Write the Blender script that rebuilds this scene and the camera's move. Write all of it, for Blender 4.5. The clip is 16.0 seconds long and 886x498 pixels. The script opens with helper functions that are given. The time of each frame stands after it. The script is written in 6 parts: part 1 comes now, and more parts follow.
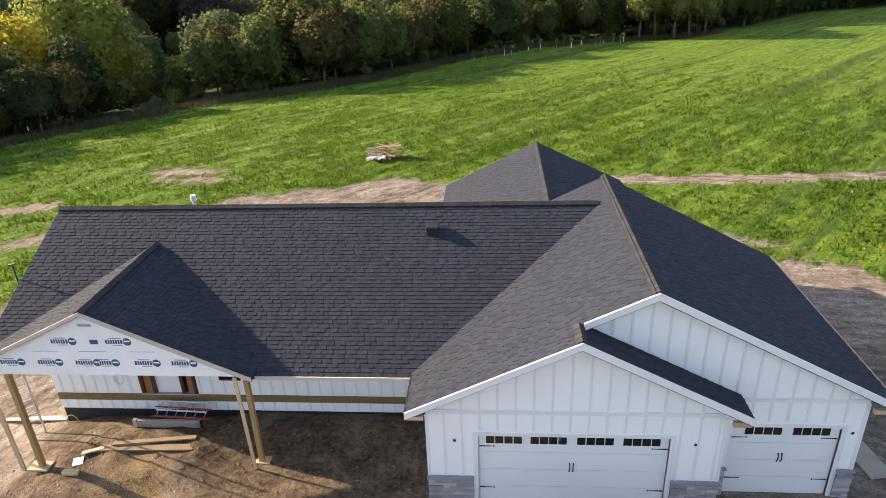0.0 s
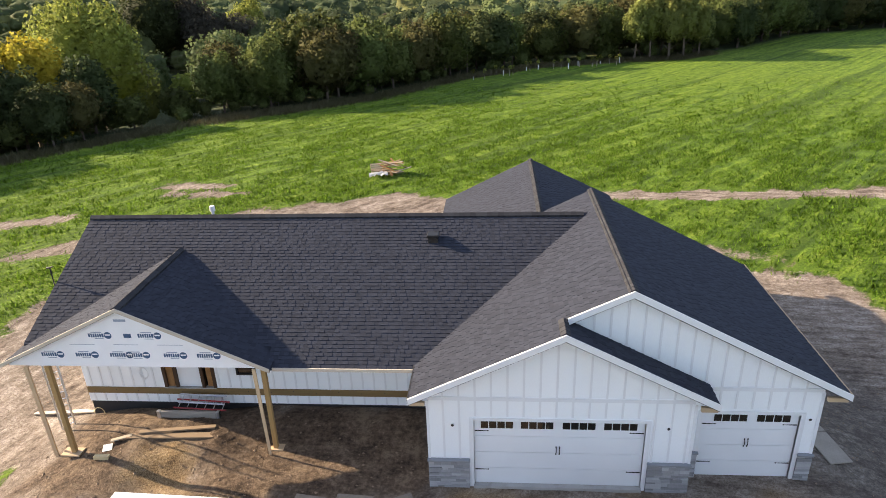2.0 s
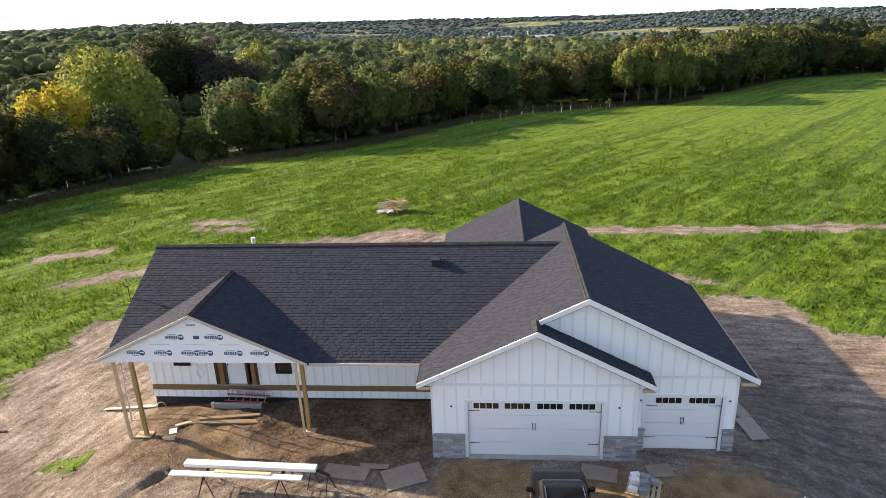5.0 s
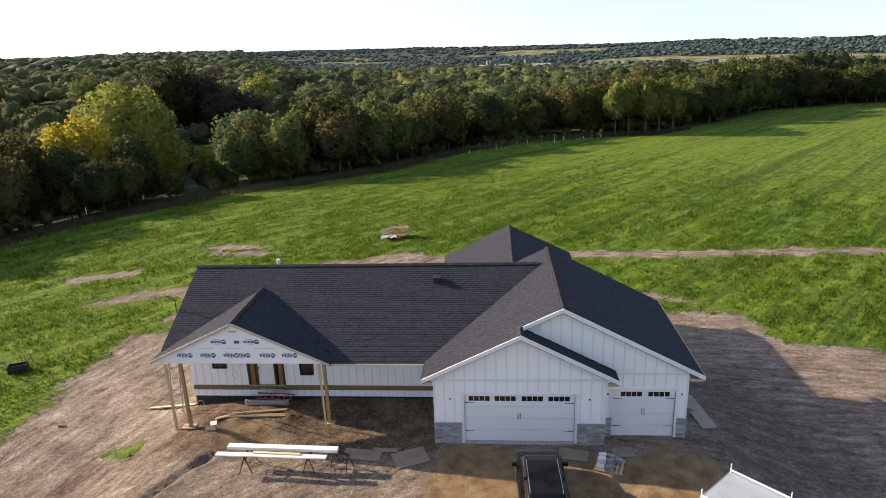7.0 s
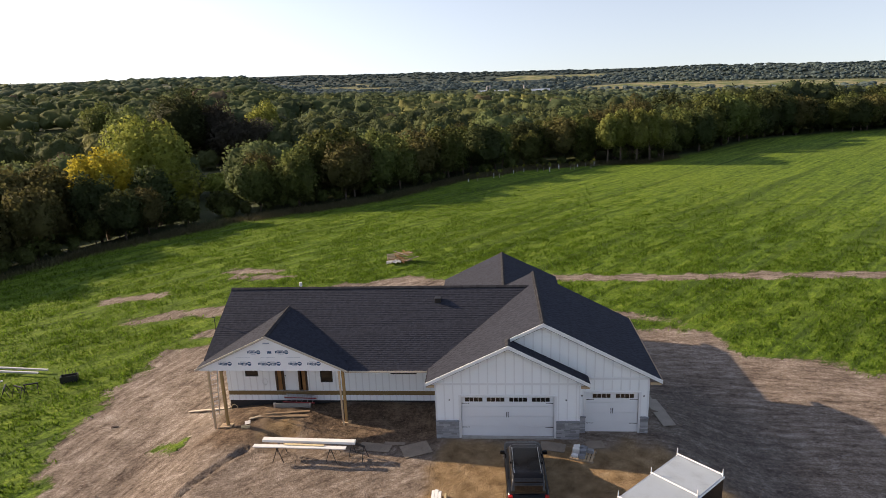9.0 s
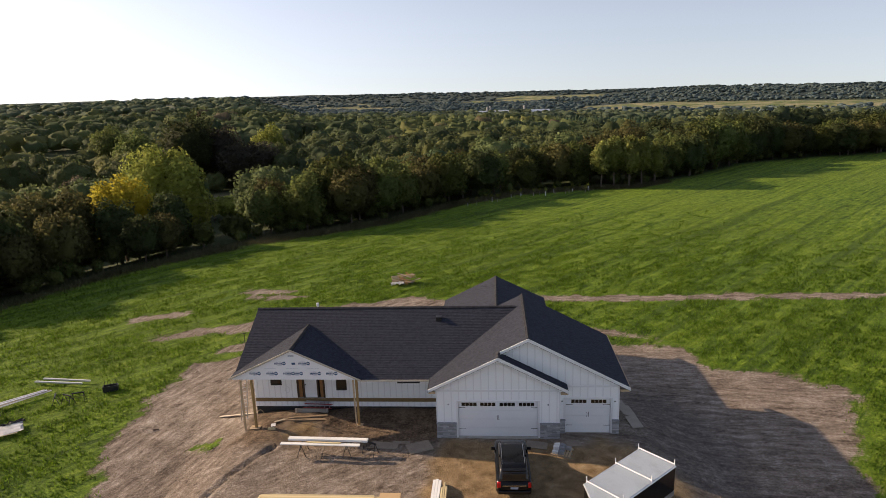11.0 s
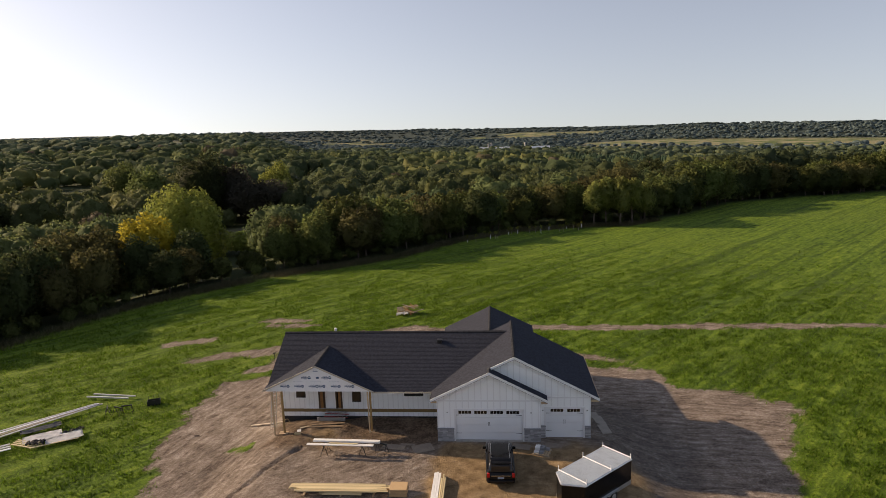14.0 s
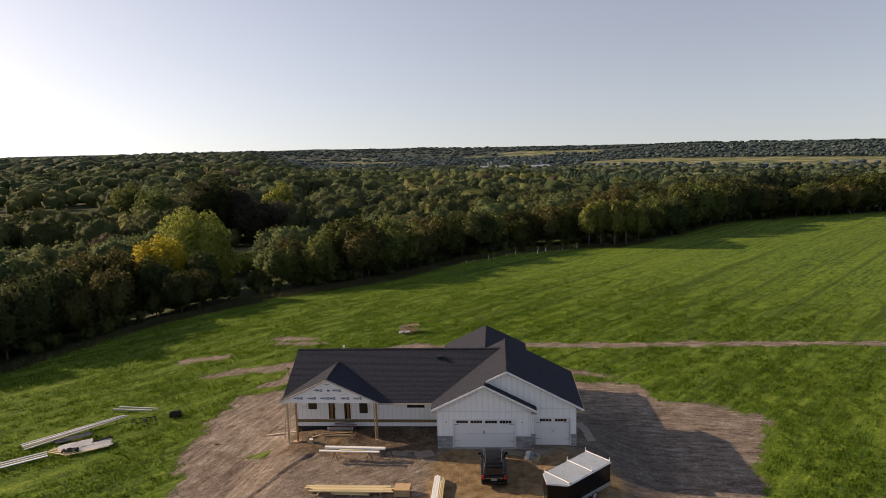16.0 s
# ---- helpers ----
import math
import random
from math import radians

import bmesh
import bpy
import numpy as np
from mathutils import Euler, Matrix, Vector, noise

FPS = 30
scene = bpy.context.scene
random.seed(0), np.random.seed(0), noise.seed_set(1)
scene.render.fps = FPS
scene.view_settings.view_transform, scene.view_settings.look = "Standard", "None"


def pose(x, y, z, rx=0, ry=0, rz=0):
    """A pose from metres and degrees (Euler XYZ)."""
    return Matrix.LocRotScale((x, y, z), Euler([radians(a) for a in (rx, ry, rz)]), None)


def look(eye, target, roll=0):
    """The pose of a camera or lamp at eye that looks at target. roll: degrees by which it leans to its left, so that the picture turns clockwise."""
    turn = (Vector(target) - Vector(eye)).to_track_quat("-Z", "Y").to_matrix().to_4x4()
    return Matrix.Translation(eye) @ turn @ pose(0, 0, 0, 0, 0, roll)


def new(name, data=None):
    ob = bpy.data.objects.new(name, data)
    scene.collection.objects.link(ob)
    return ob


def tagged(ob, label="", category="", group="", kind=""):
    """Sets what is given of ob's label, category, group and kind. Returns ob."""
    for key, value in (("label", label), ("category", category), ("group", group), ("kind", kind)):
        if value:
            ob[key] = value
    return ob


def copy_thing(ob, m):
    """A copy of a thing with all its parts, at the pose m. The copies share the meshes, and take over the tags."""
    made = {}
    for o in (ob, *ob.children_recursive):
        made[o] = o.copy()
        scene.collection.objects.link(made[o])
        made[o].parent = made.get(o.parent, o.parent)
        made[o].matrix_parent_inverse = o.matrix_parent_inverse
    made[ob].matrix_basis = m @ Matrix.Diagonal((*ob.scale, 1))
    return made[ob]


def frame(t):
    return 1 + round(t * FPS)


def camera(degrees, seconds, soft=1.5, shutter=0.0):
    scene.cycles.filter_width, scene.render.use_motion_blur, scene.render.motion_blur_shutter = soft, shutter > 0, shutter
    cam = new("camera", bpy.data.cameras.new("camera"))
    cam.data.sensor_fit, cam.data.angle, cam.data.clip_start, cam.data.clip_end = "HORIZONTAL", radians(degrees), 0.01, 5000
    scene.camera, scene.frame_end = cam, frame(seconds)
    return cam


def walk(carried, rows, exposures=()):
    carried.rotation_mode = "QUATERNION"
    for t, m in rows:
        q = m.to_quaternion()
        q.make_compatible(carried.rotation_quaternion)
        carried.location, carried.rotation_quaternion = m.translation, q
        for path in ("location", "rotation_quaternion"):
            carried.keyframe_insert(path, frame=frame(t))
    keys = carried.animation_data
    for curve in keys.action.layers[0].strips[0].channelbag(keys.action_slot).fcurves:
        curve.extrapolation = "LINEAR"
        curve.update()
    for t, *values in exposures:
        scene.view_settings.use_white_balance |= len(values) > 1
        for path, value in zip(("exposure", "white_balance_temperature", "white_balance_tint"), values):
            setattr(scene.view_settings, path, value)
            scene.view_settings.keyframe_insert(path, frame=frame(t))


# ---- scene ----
cam = camera(68.3, 16.0, soft=0.75)
PATH = [
    (0, (0.515, -13.325, 13.956), (0.351, -11.518, 13.116), -2.5),
    (0.5, (0.544, -13.689, 13.965), (0.38, -11.877, 13.134), -2.3),
    (1, (0.595, -14.155, 14.107), (0.43, -12.339, 13.285), -2.3),
    (1.5, (0.624, -14.707, 14.283), (0.461, -12.885, 13.474), -2.3),
    (2, (0.666, -15.304, 14.441), (0.504, -13.474, 13.649), -2.2),
    (2.5, (0.709, -15.989, 14.64), (0.547, -14.15, 13.87), -2.2),
    (3, (0.769, -16.764, 14.88), (0.605, -14.917, 14.132), -2.2),
    (3.5, (0.787, -17.639, 15.149), (0.625, -15.785, 14.415), -2.2),
    (4, (0.871, -18.588, 15.427), (0.709, -16.729, 14.706), -2.2),
    (6.5, (1.35, -24.249, 17.092), (1.19, -22.356, 16.465), -2.2),
    (7, (1.412, -25.532, 17.497), (1.256, -23.634, 16.885), -2.1),
    (7.5, (1.559, -26.832, 17.963), (1.401, -24.929, 17.366), -2.1),
    (8, (1.688, -28.191, 18.383), (1.53, -26.283, 17.804), -2.1),
    (8.5, (1.8, -29.561, 18.882), (1.643, -27.648, 18.321), -2.2),
    (9, (1.865, -30.984, 19.351), (1.709, -29.066, 18.807), -2.1),
    (11.5, (2.502, -37.907, 21.663), (2.344, -35.97, 21.191), -2.0),
    (12, (2.593, -39.207, 21.813), (2.435, -37.265, 21.36), -1.9),
    (12.5, (2.735, -40.619, 22.305), (2.575, -38.674, 21.87), -1.9),
    (13, (2.831, -41.939, 22.672), (2.67, -39.989, 22.256), -1.9),
    (13.5, (2.992, -43.234, 22.937), (2.831, -41.282, 22.535), -1.9),
    (14, (3.106, -44.664, 23.34), (2.946, -42.708, 22.954), -1.8),
    (14.5, (3.258, -46.012, 23.81), (3.098, -44.052, 23.443), -1.9),
    (15, (3.44, -47.298, 24.38), (3.279, -45.337, 24.025), -1.9),
    (15.5, (3.54, -48.601, 24.816), (3.379, -46.638, 24.47), -1.8),
    (16, (3.614, -49.759, 24.915), (3.454, -47.793, 24.583), -1.8),
]
EXPOSURES = [(0.0, 1.54, 6500, 14), (3.5, 1.54, 6450, 14), (6.5, 1.10, 6450, 16), (8.0, 0.85, 6600, 17), (9.0, 0.72, 6700, 18), (11.5, 0.46, 6850, 19), (13.0, 0.36, 7000, 19), (16.0, 0.24, 7100, 20)]
walk(cam, [(t, look(e, g, r)) for t, e, g, r in PATH], EXPOSURES)

# ---- light: low sun from the side and a little behind the house ----
SUN_DIR = Vector((-0.900, 0.242, 0.363)).normalized()
world = bpy.data.worlds.new("world")
scene.world = world
world.use_nodes = True
wn = world.node_tree.nodes
sky = wn.new("ShaderNodeTexSky")
sky.sky_type = "NISHITA"
sky.sun_disc = False
sky.sun_elevation = math.asin(SUN_DIR.z)
sky.sun_rotation = math.atan2(SUN_DIR.x, SUN_DIR.y)
sky.air_density, sky.dust_density, sky.ozone_density = 1.0, 1.2, 1.0
way, lift = wn.new("ShaderNodeTexCoord"), wn.new("ShaderNodeVectorMath")
lift.operation = "ADD"
lift.inputs[1].default_value = (0, 0, 0.12)     # the far hills lie below eye level
world.node_tree.links.new(way.outputs["Generated"], lift.inputs[0])
world.node_tree.links.new(lift.outputs[0], sky.inputs[0])
pale = wn.new("ShaderNodeHueSaturation")         # thin high haze pales the sky
pale.inputs["Saturation"].default_value = 0.7
world.node_tree.links.new(sky.outputs[0], pale.inputs["Color"])
world.node_tree.links.new(pale.outputs[0], wn["Background"].inputs[0])
wn["Background"].inputs[1].default_value = 0.134
sun = new("sun", bpy.data.lights.new("sun", "SUN"))
sun.data.energy, sun.data.angle, sun.data.color = 5.0, radians(0.6), (1.0, 0.82, 0.57)
sun.matrix_world = look(SUN_DIR * 100, (0, 0, 0))


# ---- building helpers ----
def mesh_of(name, bm):
    me = bpy.data.meshes.new(name)
    bm.normal_update()
    bm.to_mesh(me)
    bm.free()
    return me


def part(name, bm, material, parent=None, label="", smooth=False):
    me = bm if isinstance(bm, bpy.types.Mesh) else mesh_of(name, bm)
    if material and not me.materials:
        me.materials.append(material)
    ob = new(name, me)
    if smooth:
        for p in me.polygons:
            p.use_smooth = True
    if parent is not None:
        ob.parent = parent
    return tagged(ob, label)


def thing(name, label, category, at=None, group="", kind=""):
    ob = new(name)
    if at is not None:
        ob.matrix_world = at
    return tagged(ob, label, category, group, kind)


def prism(bm, bottom, top):
    """A solid between two loops of the same number of corners."""
    a = [bm.verts.new(v) for v in bottom]
    b = [bm.verts.new(v) for v in top]
    n = len(a)
    fs = [bm.faces.new(a[::-1]), bm.faces.new(b)]
    for i in range(n):
        fs.append(bm.faces.new((a[i], a[(i + 1) % n], b[(i + 1) % n], b[i])))
    bmesh.ops.recalc_face_normals(bm, faces=fs)
    return fs


def box(bm, x0, x1, y0, y1, z0, z1, m=None, bevel=0.0):
    lo = [(x0, y0, z0), (x1, y0, z0), (x1, y1, z0), (x0, y1, z0)]
    hi = [(x, y, z1) for x, y, _ in lo]
    if m is not None:
        lo, hi = [m @ Vector(v) for v in lo], [m @ Vector(v) for v in hi]
    fs = prism(bm, lo, hi)
    if bevel:
        es = list({e for f in fs for e in f.edges})
        bmesh.ops.bevel(bm, geom=es, offset=bevel, segments=2, affect="EDGES", profile=0.5)
    return bm


def boxed(x0, x1, y0, y1, z0, z1, m=None, bevel=0.0):
    return box(bmesh.new(), x0, x1, y0, y1, z0, z1, m, bevel)


def rod(bm, a, b, r0, r1=None, seg=8):
    a, b = Vector(a), Vector(b)
    r1 = r0 if r1 is None else r1
    q = (b - a).to_track_quat("Z", "Y").to_matrix()
    ring = [Vector((math.cos(6.28319 * i / seg), math.sin(6.28319 * i / seg), 0)) for i in range(seg)]
    return prism(bm, [a + q @ (v * r0) for v in ring], [b + q @ (v * r1) for v in ring])


def slab(bm, pts, thick):
    """A sloping sheet: the top loop given, its underside straight below."""
    top = [Vector(p) for p in pts]
    return prism(bm, [p - Vector((0, 0, thick)) for p in top], top)


def wall_mesh(u0, u1, zb, top, breaks, openings, place):
    """A thick wall along u with a roofline top(u) and rectangular openings (ua, ub, za, zb). place(u, z, side) gives a corner; side 0 is outside."""
    bm = bmesh.new()
    cuts = sorted({u0, u1, *[b for b in breaks if u0 < b < u1], *[c for o in openings for c in o[:2]]})
    for a, b in zip(cuts, cuts[1:]):
        low = (zb, zb)
        spans = []
        for o in sorted((o for o in openings if o[0] <= a + 1e-6 and o[1] >= b - 1e-6), key=lambda o: o[2]):
            spans.append((low, (o[2], o[2])))
            low = (o[3], o[3])
        spans.append((low, (top(a), top(b))))
        for lo, hi in spans:
            if hi[0] - lo[0] < 0.005 and hi[1] - lo[1] < 0.005:
                continue
            prism(bm, [place(a, lo[0], 0), place(b, lo[1], 0), place(b, lo[1], 1), place(a, lo[0], 1)],
                  [place(a, hi[0], 0), place(b, hi[1], 0), place(b, hi[1], 1), place(a, hi[0], 1)])
    bmesh.ops.remove_doubles(bm, verts=bm.verts, dist=1e-4)
    return bm


def mat(name, colour, rough=0.7, metal=0.0, vary=0.12, scale=3.0, fine=40.0, bump=0.0, spec=0.5, pick="", dirt=0.0, stretch=(1, 1, 1)):
    """A worn surface: colour with broad and fine variation, uneven gloss, fine relief. pick: 'object' or 'island' adds variation piece by piece."""
    m = bpy.data.materials.new(name)
    m.use_nodes = True
    nt = m.node_tree
    n, l = nt.nodes, nt.links
    p = n["Principled BSDF"]
    co = n.new("ShaderNodeTexCoord")
    mp = n.new("ShaderNodeMapping")
    mp.inputs["Scale"].default_value = stretch
    l.new(co.outputs["Object"], mp.inputs[0])
    big, small = n.new("ShaderNodeTexNoise"), n.new("ShaderNodeTexNoise")
    big.inputs["Scale"].default_value, small.inputs["Scale"].default_value = scale, fine
    big.inputs["Detail"].default_value, small.inputs["Detail"].default_value = 4, 3
    for t in (big, small):
        l.new(mp.outputs[0], t.inputs[0])
    add = n.new("ShaderNodeMath")
    add.operation = "ADD"
    l.new(big.outputs[0], add.inputs[0])
    l.new(small.outputs[0], add.inputs[1])
    last = add
    if pick:
        src = n.new("ShaderNodeObjectInfo" if pick == "object" else "ShaderNodeNewGeometry")
        more = n.new("ShaderNodeMath")
        more.operation = "MULTIPLY_ADD"
        l.new(src.outputs["Random" if pick == "object" else "Random Per Island"], more.inputs[0])
        more.inputs[1].default_value = 1.6
        l.new(last.outputs[0], more.inputs[2])
        last = more
    rng = n.new("ShaderNodeMapRange")
    hi = 1.35 + (1.3 if pick else 0)
    rng.inputs[1].default_value, rng.inputs[2].default_value = 0.65, hi
    rng.inputs[3].default_value, rng.inputs[4].default_value = 1 - vary, 1 + vary
    l.new(last.outputs[0], rng.inputs[0])
    mul = n.new("ShaderNodeVectorMath")
    mul.operation = "SCALE"
    mul.inputs[0].default_value = colour
    l.new(rng.outputs[0], mul.inputs["Scale"])
    out = mul.outputs[0]
    if dirt:
        dn = n.new("ShaderNodeTexNoise")
        dn.inputs["Scale"].default_value, dn.inputs["Detail"].default_value = scale * 2.3, 8
        l.new(mp.outputs[0], dn.inputs[0])
        dr = n.new("ShaderNodeMapRange")
        dr.inputs[1].default_value, dr.inputs[2].default_value = 0.5, 0.75
        dr.inputs[4].default_value = dirt
        l.new(dn.outputs[0], dr.inputs[0])
        mx = n.new("ShaderNodeMix")
        mx.data_type = "RGBA"
        l.new(dr.outputs[0], mx.inputs[0])
        l.new(out, mx.inputs[6])
        mx.inputs[7].default_value = (0.12, 0.09, 0.06, 1)
        out = mx.outputs[2]
    l.new(out, p.inputs["Base Color"])
    rr = n.new("ShaderNodeMapRange")
    rr.inputs[3].default_value, rr.inputs[4].default_value = max(0.02, rough - 0.08), min(1, rough + 0.08)
    l.new(small.outputs[0], rr.inputs[0])
    l.new(rr.outputs[0], p.inputs["Roughness"])
    p.inputs["Metallic"].default_value = metal
    p.inputs["Specular IOR Level"].default_value = spec
    if bump:
        b = n.new("ShaderNodeBump")
        b.inputs["Strength"].default_value, b.inputs["Distance"].default_value = 0.6, bump
        l.new(small.outputs[0], b.inputs["Height"])
        l.new(b.outputs[0], p.inputs["Normal"])
    return m


M_SIDING = mat("white_siding", (0.88, 0.90, 0.91), 0.55, vary=0.03, scale=0.8, fine=60, bump=0.001, stretch=(1, 1, 0.2))
M_TRIM = mat("white_trim", (0.77, 0.78, 0.79), 0.45, vary=0.03)
M_SHINGLE = mat("asphalt_shingle", (0.0360, 0.0395, 0.053), 0.92, vary=0.20, scale=5, fine=160, bump=0.002, spec=0.12, pick="island")
M_WRAP = mat("house_wrap", (0.80, 0.81, 0.84), 0.5, vary=0.04, scale=2.5, bump=0.003)
M_INK = mat("printed_ink", (0.035, 0.085, 0.18), 0.5)
M_PALEINK = mat("pale_ink", (0.28, 0.33, 0.42), 0.5)
M_LUMBER = mat("raw_lumber", (0.50, 0.37, 0.23), 0.75, vary=0.2, scale=1.5, fine=25, bump=0.001, pick="object", stretch=(0.3, 1, 1))
M_POST = mat("treated_post", (0.36, 0.23, 0.09), 0.8, vary=0.2, scale=2, fine=30, bump=0.001, stretch=(1, 1, 0.1))
M_GREYWOOD = mat("weathered_wood", (0.34, 0.29, 0.22), 0.85, vary=0.22, scale=2, fine=30, bump=0.001, pick="object")
M_LEDGER = mat("treated_ledger", (0.20, 0.13, 0.05), 0.8, vary=0.2, scale=2, fine=30, stretch=(0.1, 1, 1))
M_FOUND = mat("foundation_coating", (0.02, 0.02, 0.022), 0.7, vary=0.2, bump=0.002)
M_CONC = mat("concrete", (0.40, 0.39, 0.37), 0.85, vary=0.14, scale=1.5, fine=60, bump=0.001, dirt=0.3)
M_STONE = mat("stone_veneer", (0.30, 0.30, 0.31), 0.85, vary=0.45, scale=2, fine=30, bump=0.006, pick="object")
M_CAP = mat("stone_cap", (0.24, 0.25, 0.27), 0.8, vary=0.1, bump=0.002)
M_BLACK = mat("black_metal", (0.012, 0.012, 0.013), 0.45, vary=0.1)
M_TREEBARK = mat("bark", (0.10, 0.075, 0.055), 0.95, vary=0.3, scale=2, fine=20, bump=0.01)


# ---- ground ----
EDGE_X = [-400, -120, -59.5, -55.5, -50.5, -42, -35, -25, -15.5, -5, 8, 22, 36, 54, 75, 103, 114, 250, 900]
EDGE_Y = [-425, -75, 21.5, 32, 45.5, 56, 64, 69.5, 78.5, 96.5, 109.5, 115, 117.5, 132, 159, 175, 177, 227, 477]
FAR_AZ = [-0.62, -0.36, -0.28, -0.02, 0.14, 0.26, 0.5]      # bearings from the house
FAR_D = [0, 150, 300, 600, 1000, 1500, 1850, 2300, 2800, 3400, 4100, 4700]
FAR_Z = [
    [-8, -11, -13, -14, -11, 1, 3, -8, -14, -14, -14, -14],
    [-8, -11, -14, -17, -16, -5, 0, -15, -30, -30, -25, -25],
    [-8, -12, -15, -22, -32, -44, -54, -58, -58, -56, -34, -26],
    [-8, -12, -16, -25, -38, -52, -57, -60, -62, -56, -46, -45],
    [-7, -10, -14, -27, -46, -60, -63, -65, -64, -50, -50, -55],
    [-6, -8, -13, -29, -52, -64, -66, -60, -33, -36, -52, -60],
    [-6, -7, -12, -29, -54, -66, -68, -64, -38, -40, -60, -70],
]


def smooth01(v):
    v = min(1.0, max(0.0, v))
    return v * v * (3 - 2 * v)


def fbm(x, y, scale, seed=0.0, octaves=3):
    v, a = 0.0, 1.0
    for i in range(octaves):
        v += a * noise.noise((x / scale * 2**i, y / scale * 2**i, seed))
        a *= 0.5
    return v


def beyond(x, y):
    """How far a place lies past the field's wooded edge."""
    return y - float(np.interp(x, EDGE_X, EDGE_Y))


def ground_z(x, y):
    d = math.hypot(max(-12.3 - x, 0, x - 10.3), max(y - 2.6, 0))
    z = -1.15 * smooth01(d / 5.5)
    z -= 0.022 * max(0, y - 14) + 0.03 * max(0, -25 - x) * smooth01((y + 5) / 30)
    s = beyond(x, y)
    if s > 0:
        far, az = math.hypot(x - 3, y + 40), math.atan2(x - 3, max(1, y + 40))
        zf = float(np.interp(az, FAR_AZ, [float(np.interp(far, FAR_D, f)) for f in FAR_Z]))
        zf += fbm(x, y, 300, 3.0) * 4 * smooth01((s - 60) / 500) + fbm(x, y, 700, 12.0) * 7 * smooth01((s - 2000) / 900)
        z += (zf - z) * smooth01(s / 110)
    elif s < -8:
        z += fbm(x, y, 26, 1.0) * 0.22 * smooth01(d / 10)
    if d < 9 and y > -26:
        z += fbm(x, y, 1.6, 5.0, 3) * 0.045 * smooth01((0.4 - y) / 0.6 if x > -1.5 else 1)
        if x < -1.4:
            z += 0.24 * smooth01((y - 1.6) / 1.8) * smooth01((x + 9.5) / 2.2)
        m = math.hypot((x + 10.2) / 3.6, (y - 1.9) / 1.7)
        z += 0.30 * smooth01(1.25 - m) * (1 + 0.5 * fbm(x, y, 0.9, 9.0))
        m = math.hypot((x + 9.6) / 1.3, (y + 0.3) / 1.0)
        z -= 0.22 * smooth01(1.4 - m)
        rut = min(to_segment(x, y, a, b) for a, b in zip(TRENCH, TRENCH[1:])) + 0.12 * fbm(x, y, 0.8, 4.0)
        z += 0.03 * smooth01(1 - abs(rut - 0.4) / 0.3) - 0.24 * smooth01(1 - rut / 0.23)
    return z


TRENCH = [(-14.6, -7.3), (-13.6, -5.6), (-12.8, -3.7), (-12.2, -2.4), (-11.5, -1.3)]     # a washed-out wheel rut
DIRT = [(9.4, 22.9), (13.6, 21.3), (17, 19.8), (18.6, 16), (20, 12.7), (24.3, 12.1), (27.5, 9.5), (28.2, 8), (26.3, 4.9), (24.6, 1.8),
        (23.6, -1.6), (22.8, -4), (22, -9), (20, -60), (-18, -60), (-20, -12), (-21.4, -5.8), (-21.4, -3.8), (-23.6, 0.2), (-23.8, 4.8), (-24.1, 9.3),
        (-23.3, 15.2), (-21.5, 19.1), (-19.4, 25), (-18.0, 28.6), (-12.5, 30.3), (-9.3, 31.3), (-6.9, 32.6), (-3.3, 31), (1, 29.5), (5, 25)]


def to_segment(x, y, a, b):
    dx, dy = b[0] - a[0], b[1] - a[1]
    t = min(1, max(0, ((x - a[0]) * dx + (y - a[1]) * dy) / (dx * dx + dy * dy)))
    return math.hypot(x - a[0] - t * dx, y - a[1] - t * dy)


LOOPS = {}


def inside(poly, x, y):
    """Signed distance: above 0 inside the loop."""
    if id(poly) not in LOOPS:
        LOOPS[id(poly)] = [(ax, ay, bx - ax, by - ay, 1 / ((bx - ax) ** 2 + (by - ay) ** 2)) for (ax, ay), (bx, by) in zip(poly, poly[1:] + poly[:1])]
    hit, best = False, 1e9
    for ax, ay, dx, dy, k in LOOPS[id(poly)]:
        px, py = x - ax, y - ay
        if (ay > y) != (ay + dy > y) and px < dx * py / dy:
            hit = not hit
        t = (px * dx + py * dy) * k
        t = 0.0 if t < 0 else 1.0 if t > 1 else t
        px -= t * dx
        py -= t * dy
        q = px * px + py * py
        if q < best:
            best = q
    d = math.sqrt(best)
    return d if hit else -d


STRIPS = [((-30, 20.2), (-26.5, 21.6), 0.9), ((-26.5, 21.6), (-18, 24.2), 1.25), ((-36, 26.6), (-31.5, 27.6), 1.0), ((5, 31.6), (70, 31.2), 1.0), ((-28, 35.2), (-21.5, 34.6), 0.75), ((-25.5, 32.4), (-19.5, 32.4), 0.7)]
TUFTS = [((-17.2, 0.2), (-16.3, 0.5), 0.2), ((-23.4, 14.6), (-19.5, 16.6), 0.75), ((12.3, 19), (16, 18.6), 0.8)]


def dirt_at(x, y):
    """Above 0 on bare soil, below on grass, in metres from the border."""
    if x < -60 or x > 80 or y > 60:
        return -10.0
    v = inside(DIRT, x, y)
    for a, b, r in STRIPS:
        v = max(v, r - to_segment(x, y, a, b))
    for a, b, r in TUFTS:
        v = min(v, to_segment(x, y, a, b) - r)
    return v + 0.9 * fbm(x, y, 3.0, 2.0)


def spread(lo, hi, step, far_lo, far_hi, grow=1.22):
    mid = list(np.arange(lo, hi + 1e-6, step))
    out, s = [], step
    v = mid[-1]
    while v < far_hi:
        s *= grow
        v += min(s, 60)
        out.append(v)
    back, s = [], step
    v = mid[0]
    while v > far_lo:
        s *= grow
        v -= min(s, 60)
        back.append(v)
    return back[::-1] + mid + out


